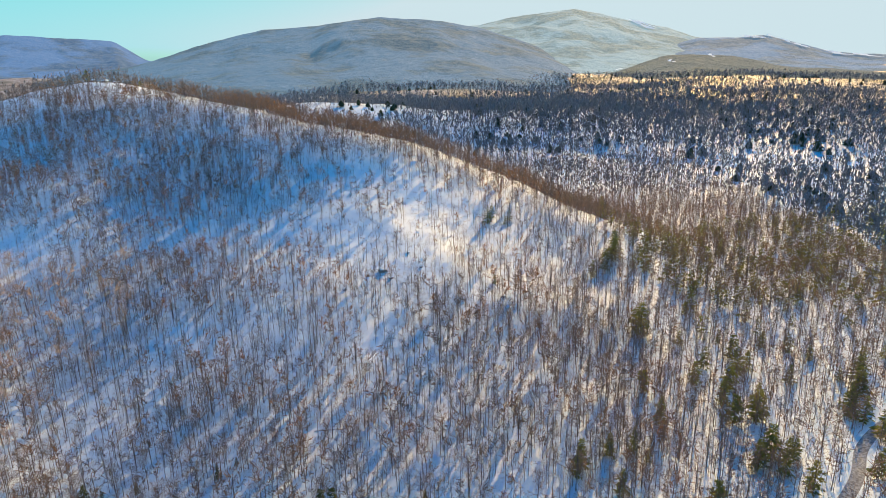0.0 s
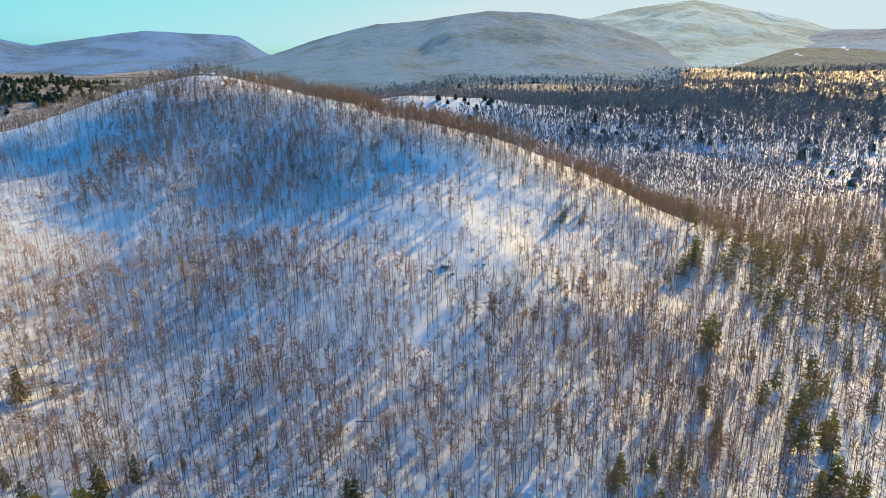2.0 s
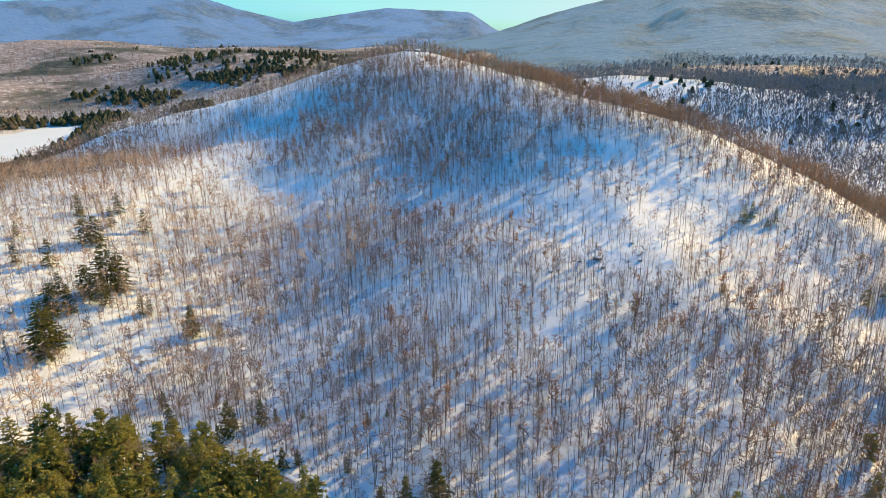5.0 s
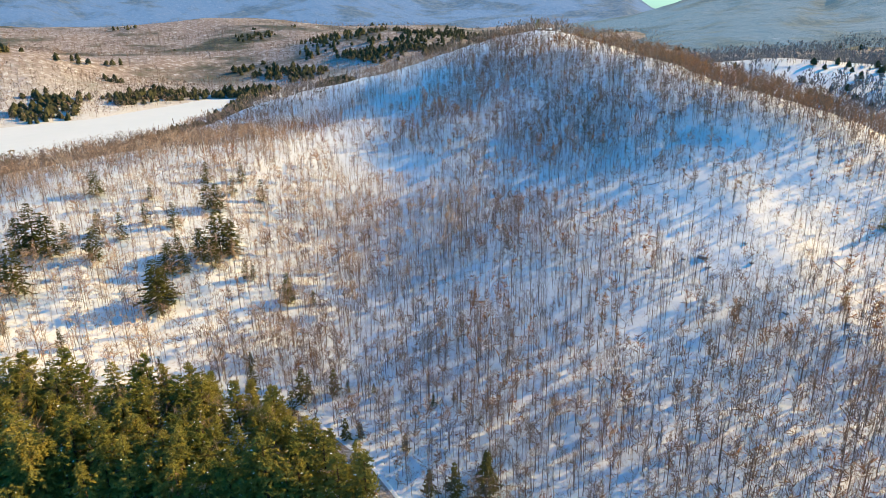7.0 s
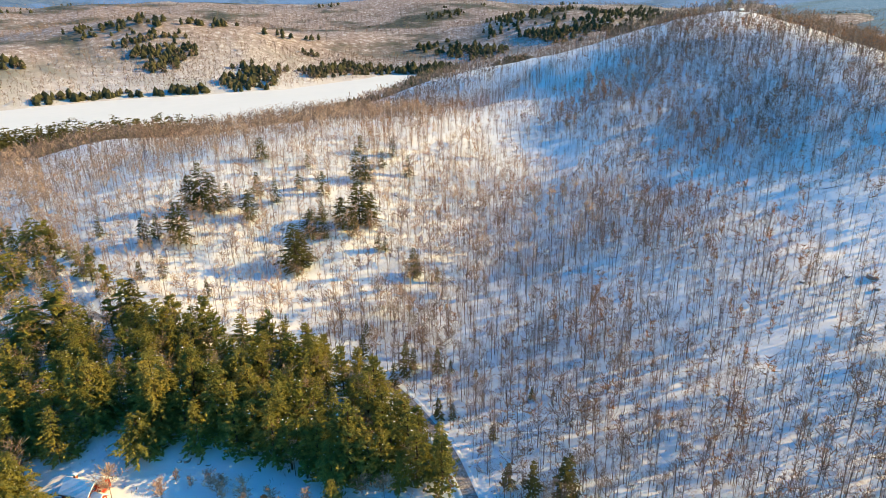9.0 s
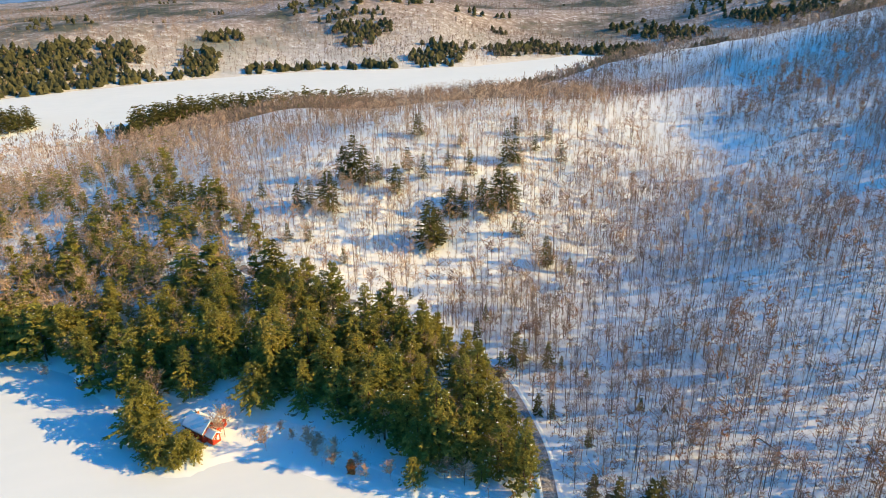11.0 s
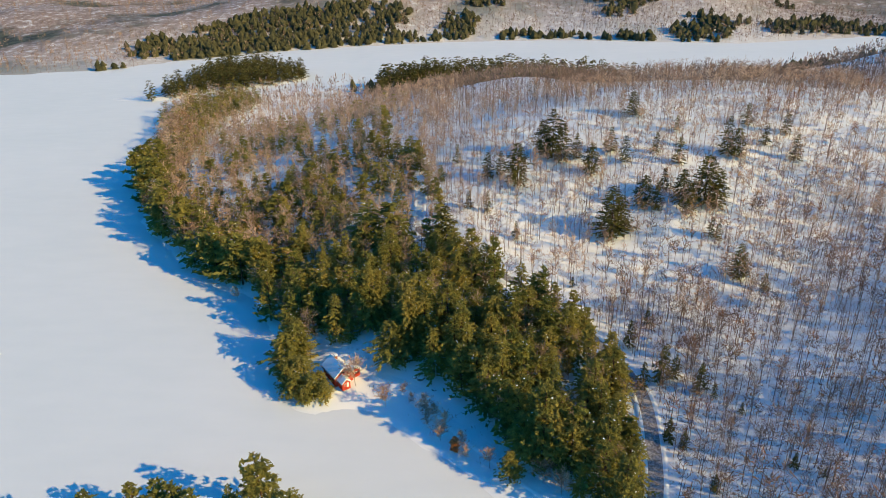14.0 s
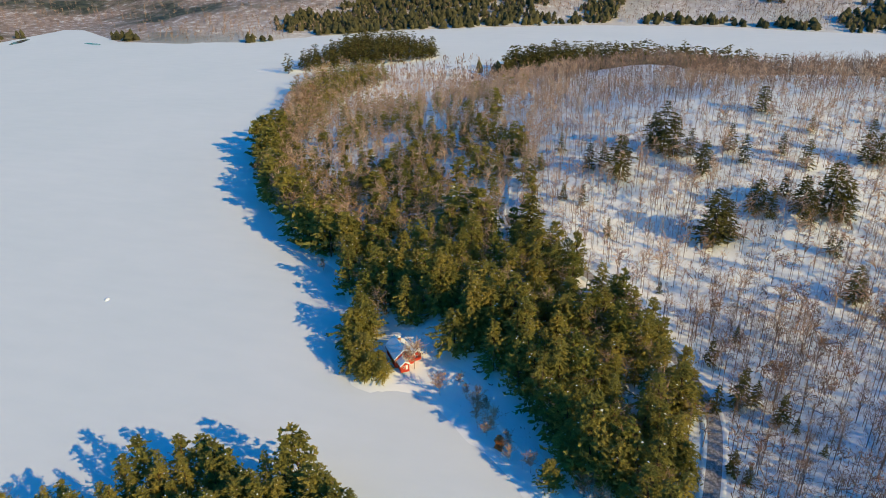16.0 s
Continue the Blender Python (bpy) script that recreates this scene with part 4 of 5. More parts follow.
def plant_hill():
    x, y, rs = jitter_grid(-480, 260, -170, 690, 4.6, 21)
    ok = (shore_dist(x, y) > 4) & clear_of_roads(x, y)
    ok &= ~inside(x, y, LAWN)
    for zone in (CONIFER_WOOD, POINT_WOOD):
        ok &= ~inside(x, y, zone) | (rs.random_sample(len(x)) < np.where(x < -180, 0.42, 0.16))
    for cx, cy, r in OPENINGS:
        ok &= np.hypot((x - cx), (y - cy)) > r * (0.7 + 0.4 * rs.random_sample(len(x)))
    knoll = np.exp(-((x + 250) / 70) ** 2 - ((y - 185) / 75) ** 2)
    dense = 0.86 + 1.7 * value_noise(x, y, 52, 31) + 0.9 * value_noise(x, y, 16, 32) - 0.2 * knoll + 0.3 * smooth(-90, -10, x) * smooth(340, 250, y)
    dense = dense + 0.3 * smooth(60, 120, x) - 0.3 * smooth(-420, -470, x)
    for cx, cy, rx, ry, less in SPARSE:
        dense = dense - less * np.exp(-((x - cx) / rx) ** 2 - ((y - cy) / ry) ** 2)
    dense = np.maximum(dense, 0.42)
    thick = line_dist(x, y, [(-105, 228), (-150, 280), (-188, 330), (-190, 400)]) < 22 + 12 * value_noise(x, y, 25, 7)
    low = (x > 60) & (y < 460)
    ok &= ~((x < -195) & (y < 55)) | (rs.random_sample(len(x)) < 0.3)
    ok &= rs.random_sample(len(x)) < np.where(low, 1.0, (dense + 0.1 * thick) * np.where((y > 455) & (x < 0), 0.6, 1))
    foot = inside(x, y, NEAR_FOOT)
    i = np.where(ok & foot)[0]
    rs.shuffle(i)
    young = i[:24]
    tall = i[24:290]
    p, h = kinds("bare_tree", BARE_NEAR, BARK, [TWIG, BEECH], "tall leafless hardwood on snow at the hill's foot", "tree", "bare trees at the hill's foot")
    plant(p, x[tall], y[tall], rs.uniform(8, 14.5, len(tall)), 7, h)
    p, h = kinds("beech_tree", BEECH_NEAR, BARK, [TWIG, BEECH], "young beech keeping dry copper leaves in snow", "tree", "young beeches at the hill's foot")
    plant(p, x[young], y[young], rs.uniform(5.5, 8.5, len(young)), 8, h)
    rest = ok.copy()
    rest[i[:290]] = False
    # thin young trunks fill the slope between the tall ones
    x, y = x[rest], y[rest]
    back = (y > 455) | (x < -330) | (x > 130)
    f = ~back
    scatter("bare_woods", BARE, x[f], y[f], (0.36 + 0.44 * rs.random_sample(f.sum())) * (1 - 0.22 * smooth(-140, -200, x[f])), WOOD_MATS, "leafless grey-brown hardwood forest on the snowy hill", "forest", 5)
    top = (y > 540) | (x < -410)
    f = back & ~top
    scatter("hilltop_woods", BARE_LIGHT, x[f], y[f], rs.uniform(0.5, 0.9, f.sum()), WOOD_MATS, "leafless brown hardwoods along the hill's crest", "forest", 15)
    scatter("crest_woods", FAR_BARE, x[top], y[top], rs.uniform(0.65, 1.05, top.sum()), [BARK, FAR_WOOD], "leafless brown hardwoods behind the hill's crest", "forest", 18)
    # the crest carries a closer belt of brown trees
    x, y, rs = jitter_grid(-330, 110, 350, 650, 4.6, 47)
    away = line_dist(x, y, [(-300, 620), (-210, 590), (-149, 540), (-105, 505), (-40, 450), (10, 425), (60, 392)])
    ok = rs.random_sample(len(x)) < smooth(52, 16, away) * (0.4 + value_noise(x, y, 20, 48))
    scatter("ridge_woods", BARE_LIGHT, x[ok], y[ok], rs.uniform(0.55, 0.95, ok.sum()), WOOD_MATS, "close belt of brown leafless trees along the ridge", "forest", 49)
    # a close brown belt behind the knoll, above the far arm of the lake
    x, y, rs = jitter_grid(-520, -300, 60, 440, 4.4, 67)
    away = line_dist(x, y, [(-470, 90), (-400, 160), (-370, 220), (-390, 290), (-430, 350), (-440, 430)])
    ok = (shore_dist(x, y) > 4) & (rs.random_sample(len(x)) < smooth(48, 20, away) * (0.6 + value_noise(x, y, 20, 68)))
    scatter("belt_woods", BARE_LIGHT, x[ok], y[ok], rs.uniform(0.5, 0.9, ok.sum()), WOOD_MATS, "close belt of brown leafless trees above the lake", "forest", 69)
    # thickets of brown young trees make the dark bands of the slope
    x, y, rs = jitter_grid(-320, 90, 135, 560, 3.7, 57)
    chance = np.zeros(len(x))
    for zone, most in THICKETS:
        chance = np.maximum(chance, most * smooth(18, -14, poly_dist(x, y, zone) + 30 * value_noise(x, y, 26, 58)))
    ok = clear_of_roads(x, y) & (rs.random_sample(len(x)) < chance)
    scatter("brown_thickets", BUSHY, x[ok], y[ok], rs.uniform(0.6, 1.1, ok.sum()), WOOD_MATS, "thickets of brown leafless young trees on the hill", "forest", 59)
    # leafless growth among the conifers of the peninsula's shore
    x, y, rs = jitter_grid(-420, -170, -170, 60, 5.0, 71)
    off = shore_dist(x, y)
    ok = (off > 2) & (off < 24) & clear_of_roads(x, y) & (rs.random_sample(len(x)) < 0.15 + 0.6 * value_noise(x, y, 16, 72))
    scatter("shore_thickets", BUSHY, x[ok], y[ok], rs.uniform(0.9, 1.5, ok.sum()), WOOD_MATS, "brown leafless trees crowding the peninsula's shore", "forest", 73)
    # younger, closer stems at the foot of the hill
    x, y, rs = jitter_grid(-135, 95, 132, 300, 4.5, 41)
    ok = clear_of_roads(x, y) & ~inside(x, y, CONIFER_WOOD) & (rs.random_sample(len(x)) < 0.75 + value_noise(x, y, 22, 42) - 0.15 * smooth(-60, -125, x))
    scatter("foot_woods", BARE, x[ok], y[ok], rs.uniform(0.45, 0.8, ok.sum()), WOOD_MATS, "close grey leafless stems at the hill's foot", "forest", 43)
    # young beeches that keep their copper leaves, in drifts under the tall trees
    x, y, rs = jitter_grid(-330, 90, 190, 540, 5.6, 33)
    ok = clear_of_roads(x, y) & (rs.random_sample(len(x)) < 3.0 * value_noise(x, y, 34, 35) + 0.02)
    scatter("copper_beeches", COPPER, x[ok], y[ok], rs.uniform(0.5, 1.1, ok.sum()), WOOD_MATS, "young beeches with dry copper leaves under hardwoods", "forest", 34)
    # pale birches fill the neck of the peninsula
    x, y, rs = jitter_grid(-520, -175, -165, 75, 4.8, 29)
    ok = (shore_dist(x, y) > 4) & clear_of_roads(x, y, 2.4) & (rs.random_sample(len(x)) < 0.95 + value_noise(x, y, 30, 71) - 0.3 * smooth(-400, -440, x))
    scatter("birch_woods", PALE_BARE, x[ok], y[ok], rs.uniform(0.55, 1.05, ok.sum()) + 0.3 * smooth(34, 12, shore_dist(x[ok], y[ok])), [PALE_BARK, PALE_TWIG, BEECH], "pale leafless birches on the peninsula", "forest", 19)
    x, y, rs = jitter_grid(-345, -120, 62, 300, 5.3, 36)
    ok = (shore_dist(x, y) > 4) & clear_of_roads(x, y, 2.4) & ~inside(x, y, CONIFER_WOOD) & (rs.random_sample(len(x)) < 0.85 + 1.0 * value_noise(x, y, 26, 72) - 0.5 * smooth(-190, -120, x))
    scatter("knoll_birches", PALE_BARE, x[ok], y[ok], rs.uniform(0.5, 1.05, ok.sum()), [BARK, PALE_TWIG, BEECH], "young tan leafless trees scattered on the knoll", "forest", 37)
    # more stems on the low ground of the valley
    x, y, rs = jitter_grid(25, 260, 140, 540, 4.4, 27)
    ok = clear_of_roads(x, y) & (rs.random_sample(len(x)) < 0.9 * smooth(25, 75, x))
    for cx, cy, r in OPENINGS:
        ok &= np.hypot((x - cx), (y - cy)) > r * (0.7 + 0.4 * rs.random_sample(len(x)))
    scatter("valley_woods", BARE_LIGHT[:4] + BUSHY[:3], x[ok], y[ok], rs.uniform(0.5, 1.0, ok.sum()), WOOD_MATS, "dense leafless brown woods on low snowy ground", "forest", 16)
    # close woods of the valley floor behind the hill, in the haze-tinted grey
    x, y, rs = jitter_grid(50, 360, 540, 880, 7.0, 29)
    ok = rs.random_sample(len(x)) < 0.55 + 0.6 * value_noise(x, y, 45, 30)
    scatter("valley_floor_woods", VALLEY_BARE, x[ok], y[ok], rs.uniform(0.65, 1.15, ok.sum()), [VALLEY_WOOD, VALLEY_WOOD], "leafless woods tinted haze grey covering the snowy valley floor", "forest", 31)
    x, y, rs = jitter_grid(-340, 130, 60, 470, 3.6, 28)
    ok = (shore_dist(x, y) > 4) & clear_of_roads(x, y) & ~inside(x, y, CONIFER_WOOD) & (rs.random_sample(len(x)) < 0.6 + 0.9 * value_noise(x, y, 30, 61) + 0.4 * np.exp(-((x + 240) / 80) ** 2 - ((y - 180) / 80) ** 2))
    scatter("undergrowth", BRUSH, x[ok], y[ok], rs.uniform(0.5, 1.3, ok.sum()), WOOD_MATS, "brown saplings and dead stalks poking through snow", "undergrowth", 17)


def plant_far():
    for name, step, ra, rb, seed in (("distant_bare_woods", 6.6, 0, 1000, 22), ("farther_bare_woods", 15.0, 1000, 2000, 24)):
        x, y, rs = jitter_grid(-2150, 1200, -1000, 2250, step, seed)
        r = np.hypot(x + 100, y - 250)
        az = np.degrees(np.arctan2(x - 30, y - 40))
        ok = (r >= ra) & (r < rb) & (az < 42) & (az > -141)
        x, y = x[ok], y[ok]
        sd = shore_dist(x, y)
        ok = ~((x > -480) & (x < 260) & (y > -170) & (y < 700)) & (sd > 3)
        x, y, sd = x[ok], y[ok], sd[ok]
        isle = inside(x, y, ISLE)
        green = value_noise(x, y, 110, 41) + 0.22 * smooth(80, 15, sd) + 0.5 * isle + 0.3 * np.exp(-((x + 900) / 260) ** 2 - ((y - 1050) / 200) ** 2)
        keep = rs.random_sample(len(x)) < 0.66 + 1.2 * value_noise(x, y, 150, 51) + 0.6 * smooth(-200, 50, x)
        field = np.exp(-((x - 370) / 70) ** 2 - ((y - 660) / 55) ** 2) + np.exp(-((x - 250) / 60) ** 2 - ((y - 610) / 35) ** 2)
        keep &= (line_dist(x, y, VALLEY_ROAD) > 9) & (rs.random_sample(len(x)) > 0.75 * field)
        grove = np.zeros(len(x), bool)
        for line, wide in GROVES:
            grove |= line_dist(x, y, line) < wide * (0.55 + 1.0 * rs.random_sample(len(x)) + value_noise(x, y, 22, 77))
        con = (((line_dist(x, y, VALLEY_ROAD) > 12) & grove) & (rs.random_sample(len(x)) < 0.68) | (green > 0.27 + 0.1 * smooth(-300, -100, x)) & (rs.random_sample(len(x)) < 0.8) | (rs.random_sample(len(x)) < (0.03 + 0.22 * green) * smooth(-260, -60, x) * smooth(380, 480, y))) & ~isle
        dec = ~con & keep & ~isle & (np.hypot((x + 95) / 80, (y - 885) / 42) > 0.8)
        # eastern crowns take the grey that imitates haze
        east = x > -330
        for side, wood, shapes, what in ((dec & ~east, FAR_WOOD, FAR_BARE, "distant brown leafless woods on snowy slopes"), (dec & east, VALLEY_WOOD, VALLEY_BARE, "leafless woods of the far valley tinted haze grey")):
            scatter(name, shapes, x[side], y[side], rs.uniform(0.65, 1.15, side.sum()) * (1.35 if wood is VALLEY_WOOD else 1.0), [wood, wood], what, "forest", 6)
        scatter(name.replace("bare_woods", "conifers"), FAR_CONE, x[con], y[con], (rs.uniform(0.5, 1.1, len(x)) + 0.15 * grove)[con], [TRUNK, FAR_GREEN, SNOW], "distant dark conifer woods round the lake", "forest", 7)


def plant_conifers():
    x, y, rs = jitter_grid(-760, 440, -260, 520, 5.2, 23)
    land = (shore_dist(x, y) > 1.5) & clear_of_roads(x, y, 3.2)
    wood = land & inside(x, y, CONIFER_WOOD) & (rs.random_sample(len(x)) < np.where(x < -180, np.where(shore_dist(x, y) > 14, 0.30, 0.42), np.where(inside(x, y, EDGE), 0.9, 0.72)))
    near = wood & (x > -165)
    tip = (inside(x, y, TIP_WOOD) | inside(x, y, NORTH_WOOD) | inside(x, y, ISLE) & (y > -207)) & (rs.random_sample(len(x)) < 0.8 + 0.15 * inside(x, y, NORTH_WOOD))
    point = land & inside(x, y, POINT_WOOD)
    east = inside(x, y, EAST_WOOD) & (rs.random_sample(len(x)) < 0.3)
    sparse = (rs.random_sample(len(x)) < 0.07 * smooth(70, 110, x) * smooth(110, 150, y) * smooth(460, 420, y)) | (rs.random_sample(len(x)) < 0.17 + 0.6 * value_noise(x, y, 38, 83) + 0.22 * smooth(-270, -200, x)) & (x < -190) & (x > -420) & (y < 40) | (rs.random_sample(len(x)) < 0.5) & (line_dist(x, y, ROAD) < 11) & (x < -192) & (x > -300)
    p, h = kinds("evergreen_tree", BROAD_PINE + HEMLOCK[:4], TRUNK, [NEEDLE], "broad olive-green evergreen in dense shore woods", "tree", "evergreens of the shore woods")
    pine = np.where(near)[0]
    rs.shuffle(pine)
    some, rest = pine[:16], pine[16:]
    plant(p, x[rest], y[rest], rs.uniform(10, 19, len(rest)) + 4.0 * smooth(14, 5, shore_dist(x[rest], y[rest])) * smooth(-115, -130, x[rest]) + 6.5 * inside(x[rest], y[rest], EDGE), 9, h)
    p, h = kinds("pine_tree", PINE, TRUNK, [NEEDLE_BLUE], "tall ragged white pine above the shore woods", "tree", "pines of the shore woods")
    plant(p, x[some], y[some], rs.uniform(17, 21, len(some)), 10, h)
    p, h = kinds("point_pine", HEMLOCK[3:4] + BROAD_PINE[:2] + PINE[:1], TRUNK, [NEEDLE], "green pine on the wooded point in the lake", "tree", "pines of the point")
    plant(p[::-1], np.r_[-48.8, x[point]], np.r_[43.2, y[point]], np.r_[19.8, rs.uniform(11.5, 15, point.sum()) + 3.5 * smooth(-30, -42, x[point])], 11, h[::-1])
    rest = land & (wood | tip | east | sparse) & ~near & ~point
    far = (x < -330) | (x > 100)
    f = rest & ~far
    p, h = kinds("shore_conifer", MID_CONE, TRUNK, [NEEDLE], "dark green conifer in the shore woods", "tree", "conifers of the peninsula")
    plant(p, x[f], y[f], 14.5 * (rs.uniform(0.5, 1.05, f.sum()) + 0.6 * smooth(20, 8, shore_dist(x[f], y[f]))), 8, h)
    pts = np.array(PENINSULA_PINES)
    plant(p[::-1], pts[:, 0], pts[:, 1], pts[:, 2], 12, h[::-1], 1.3)
    f = rest & (x > 100) & (y >= 260)
    scatter("valley_conifers", GROVE_PINE, x[f], y[f], rs.uniform(0.5, 1.0, f.sum()), CONE_MATS, "olive-green conifers crowding the bare valley woods", "forest", 21)
    f = rest & (x > 100) & (y < 260)
    p, h = kinds("valley_conifer", MID_CONE[:3], TRUNK, [NEEDLE], "olive-green conifer among bare valley woods", "tree", "conifers of the valley")
    plant(p, x[f], y[f], rs.uniform(6, 13, f.sum()), 21, h)
    f = rest & (x < -330)
    dark = inside(x, y, ISLE) | inside(x, y, NORTH_WOOD)
    scatter("conifer_groves", GROVE_PINE, x[f & ~dark], y[f & ~dark], rs.uniform(0.7, 1.2, (f & ~dark).sum()), [TRUNK, NEEDLE, SNOW], "olive-green conifer groves on the peninsula's tip", "forest", 20)
    f &= dark
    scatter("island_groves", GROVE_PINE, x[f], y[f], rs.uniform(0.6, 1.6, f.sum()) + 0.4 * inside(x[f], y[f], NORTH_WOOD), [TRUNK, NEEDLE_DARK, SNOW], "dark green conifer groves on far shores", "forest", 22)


plant_hill()
plant_far()
plant_conifers()
plant_singles()


# ------------------------------------------------------------ buildings
def box(x0, x1, y0, y1, z0, z1):
    v = [(x, y, z) for z in (z0, z1) for x, y in ((x0, y0), (x1, y0), (x1, y1), (x0, y1))]
    return v, [(0, 3, 2, 1), (4, 5, 6, 7), (0, 1, 5, 4), (1, 2, 6, 5), (2, 3, 7, 6), (3, 0, 4, 7)]


def slab(p, thick):
    """A plate on four corners, thick upwards."""
    v = [tuple(q) for q in p] + [(q[0], q[1], q[2] + thick) for q in p]
    return v, [(0, 3, 2, 1), (4, 5, 6, 7), (0, 1, 5, 4), (1, 2, 6, 5), (2, 3, 7, 6), (3, 0, 4, 7)]


def tris(faces):
    return [t for f in faces for t in ([f] if len(f) == 3 else [(f[0], f[k], f[k + 1]) for k in range(1, len(f) - 1)])]


def solid(name, vf, mat, parent, label=""):
    return part(name, vf[0], tris(vf[1]), mat, parent, label)


def gable_wall(x0, x1, half, low, top):
    v = [(x, y, z) for x in (x0, x1) for y, z in ((-half, -1.0), (half, -1.0), (half, low), (0, top), (-half, low))]
    return v, [(0, 1, 2, 3, 4), (9, 8, 7, 6, 5)] + [(i, i + 5, (i + 1) % 5 + 5, (i + 1) % 5) for i in range(5)]


def window(e, x, y, z, w, h, along, out):
    d = 0.05 * out
    if along == "x":
        f = solid("window", box(x - w / 2, x + w / 2, min(y, y + d), max(y, y + d), z - h / 2, z + h / 2), WHITE_PAINT, e, "white window frame")
        solid("pane", box(x - w / 2 + 0.09, x + w / 2 - 0.09, min(y, y + 1.4 * d), max(y, y + 1.4 * d), z - h / 2 + 0.09, z + h / 2 - 0.09), GLASS, f)
    else:
        f = solid("window", box(min(x, x + d), max(x, x + d), y - w / 2, y + w / 2, z - h / 2, z + h / 2), WHITE_PAINT, e, "white window frame")
        solid("pane", box(min(x, x + 1.4 * d), max(x, x + 1.4 * d), y - w / 2 + 0.09, y + w / 2 - 0.09, z - h / 2 + 0.09, z + h / 2 - 0.09), GLASS, f)


def gabled(e, L, W, H, R, mat, snow=0.38, at=(0.0, 0.0), eave=0.45):
    """Walls and a snow-laden gable roof, the ridge along x."""
    cx, cy = at
    move = lambda vf: ([(a + cx, b + cy, c) for a, b, c in vf[0]], vf[1])
    for s in (-1, 1):
        solid("wall", move(box(-L / 2, L / 2, s * W / 2 - 0.08, s * W / 2 + 0.08, -1.0, H)), mat, e)
        solid("gable_wall", move(gable_wall(s * L / 2 - 0.08, s * L / 2 + 0.08, W / 2 - 0.085, H - 0.05, H + R - 0.08)), mat, e)
        drop = R * eave / (W / 2)
        edge, far = s * (W / 2 + eave), L / 2 + eave
        order = [(-far, edge, H - drop), (far, edge, H - drop), (far, 0, H + R), (-far, 0, H + R)]
        order = order if s < 0 else order[::-1]
        roof = solid("roof", move(slab(order, 0.12)), DARK_BOARDS, e)
        n = [(x * 0.985, y * 0.97 + (0.0 if y else 0), z + 0.125) for x, y, z in order]
        solid("roof_snow", move(slab(n, snow)), SNOW, roof, "thick white snow on the roof")


def cabin():
    e = empty("red_cabin")
    gabled(e, 8.8, 6.4, 2.7, 2.5, RED_PAINT, 0.55, eave=0.6)
    gabled(e, 2.8, 2.8, 1.7, 1.1, RED_PAINT, 0.45, at=(6.3, -0.9))
    gabled(e, 4.4, 3.2, 2.2, 0.9, RED_PAINT, 0.45, at=(1.6, 4.6))
    window(e, 4.49, 1.6, 1.6, 1.0, 1.1, "y", 1)
    window(e, 4.49, -0.2, 3.7, 0.9, 0.8, "y", 1)
    window(e, 4.49, -2.6, 1.6, 0.8, 1.1, "y", 1)
    window(e, 3.89, 4.6, 1.3, 0.9, 0.9, "y", 1)
    window(e, 7.79, -1.4, 1.0, 0.7, 0.8, "y", 1)
    window(e, -1.8, -3.29, 1.6, 1.0, 1.1, "x", -1)
    window(e, 1.2, -3.29, 1.6, 1.0, 1.1, "x", -1)
    solid("door", box(7.785, 7.84, -0.75, 0.0, -0.05, 1.65), WHITE_PAINT, e, "white cabin door")
    ch = solid("chimney", box(-2.6, -1.8, 0.3, 1.1, 3.4, 6.4), BRICK, e, "red brick chimney")
    solid("chimney_snow", box(-2.7, -1.7, 0.2, 1.2, 6.4, 6.9), SNOW, ch, "cap of snow")
    z = float(ground_z(-104, 49))
    e.matrix_basis = pose(-103.5, 49.2, max(z, 0.4), 0, 0, 38)
    e.scale = (0.9, 0.9, 0.9)
    tagged(e, "red wooden cabin with deep snow on its roofs", "house")


def small_building(name, x, y, turn, L, W, H, R, mat, label, category):
    e = empty(name)
    gabled(e, L, W, H, R, mat, 0.3, eave=0.3)
    solid("door", box(L / 2 + 0.085, L / 2 + 0.14, -0.45, 0.45, 0.0, min(1.95, H - 0.1)), WHITE_PAINT if category == "house" else BARK, e)
    window(e, -L * 0.2, -W / 2 - 0.09, H * 0.55, 0.9, 0.8, "x", -1)
    window(e, L * 0.25, -W / 2 - 0.09, H * 0.55, 0.9, 0.8, "x", -1)
    e.matrix_basis = pose(x, y, float(max(ground_z(x, y), 0.2)), 0, 0, turn)
    return tagged(e, label, category)


cabin()
small_building("boathouse", -146, 12.5, 35, 4.0, 3.0, 2.1, 0.7, DARK_BOARDS, "dark boathouse with a snowy roof by the ice", "shed")
small_building("lake_house", -219, -29, 20, 9.0, 6.5, 2.8, 1.9, DARK_BOARDS, "dark wooden house half hidden in shore trees", "house")
small_building("shore_cottage", -712, -352, 60, 9.0, 6.0, 2.8, 1.8, WHITE_PAINT, "pale cottage on the far shore of the lake", "house")
small_building("roadside_house", -186, 56, 50, 8.0, 6.0, 2.6, 1.7, DARK_BOARDS, "low house with a snowy roof beside the road", "house")


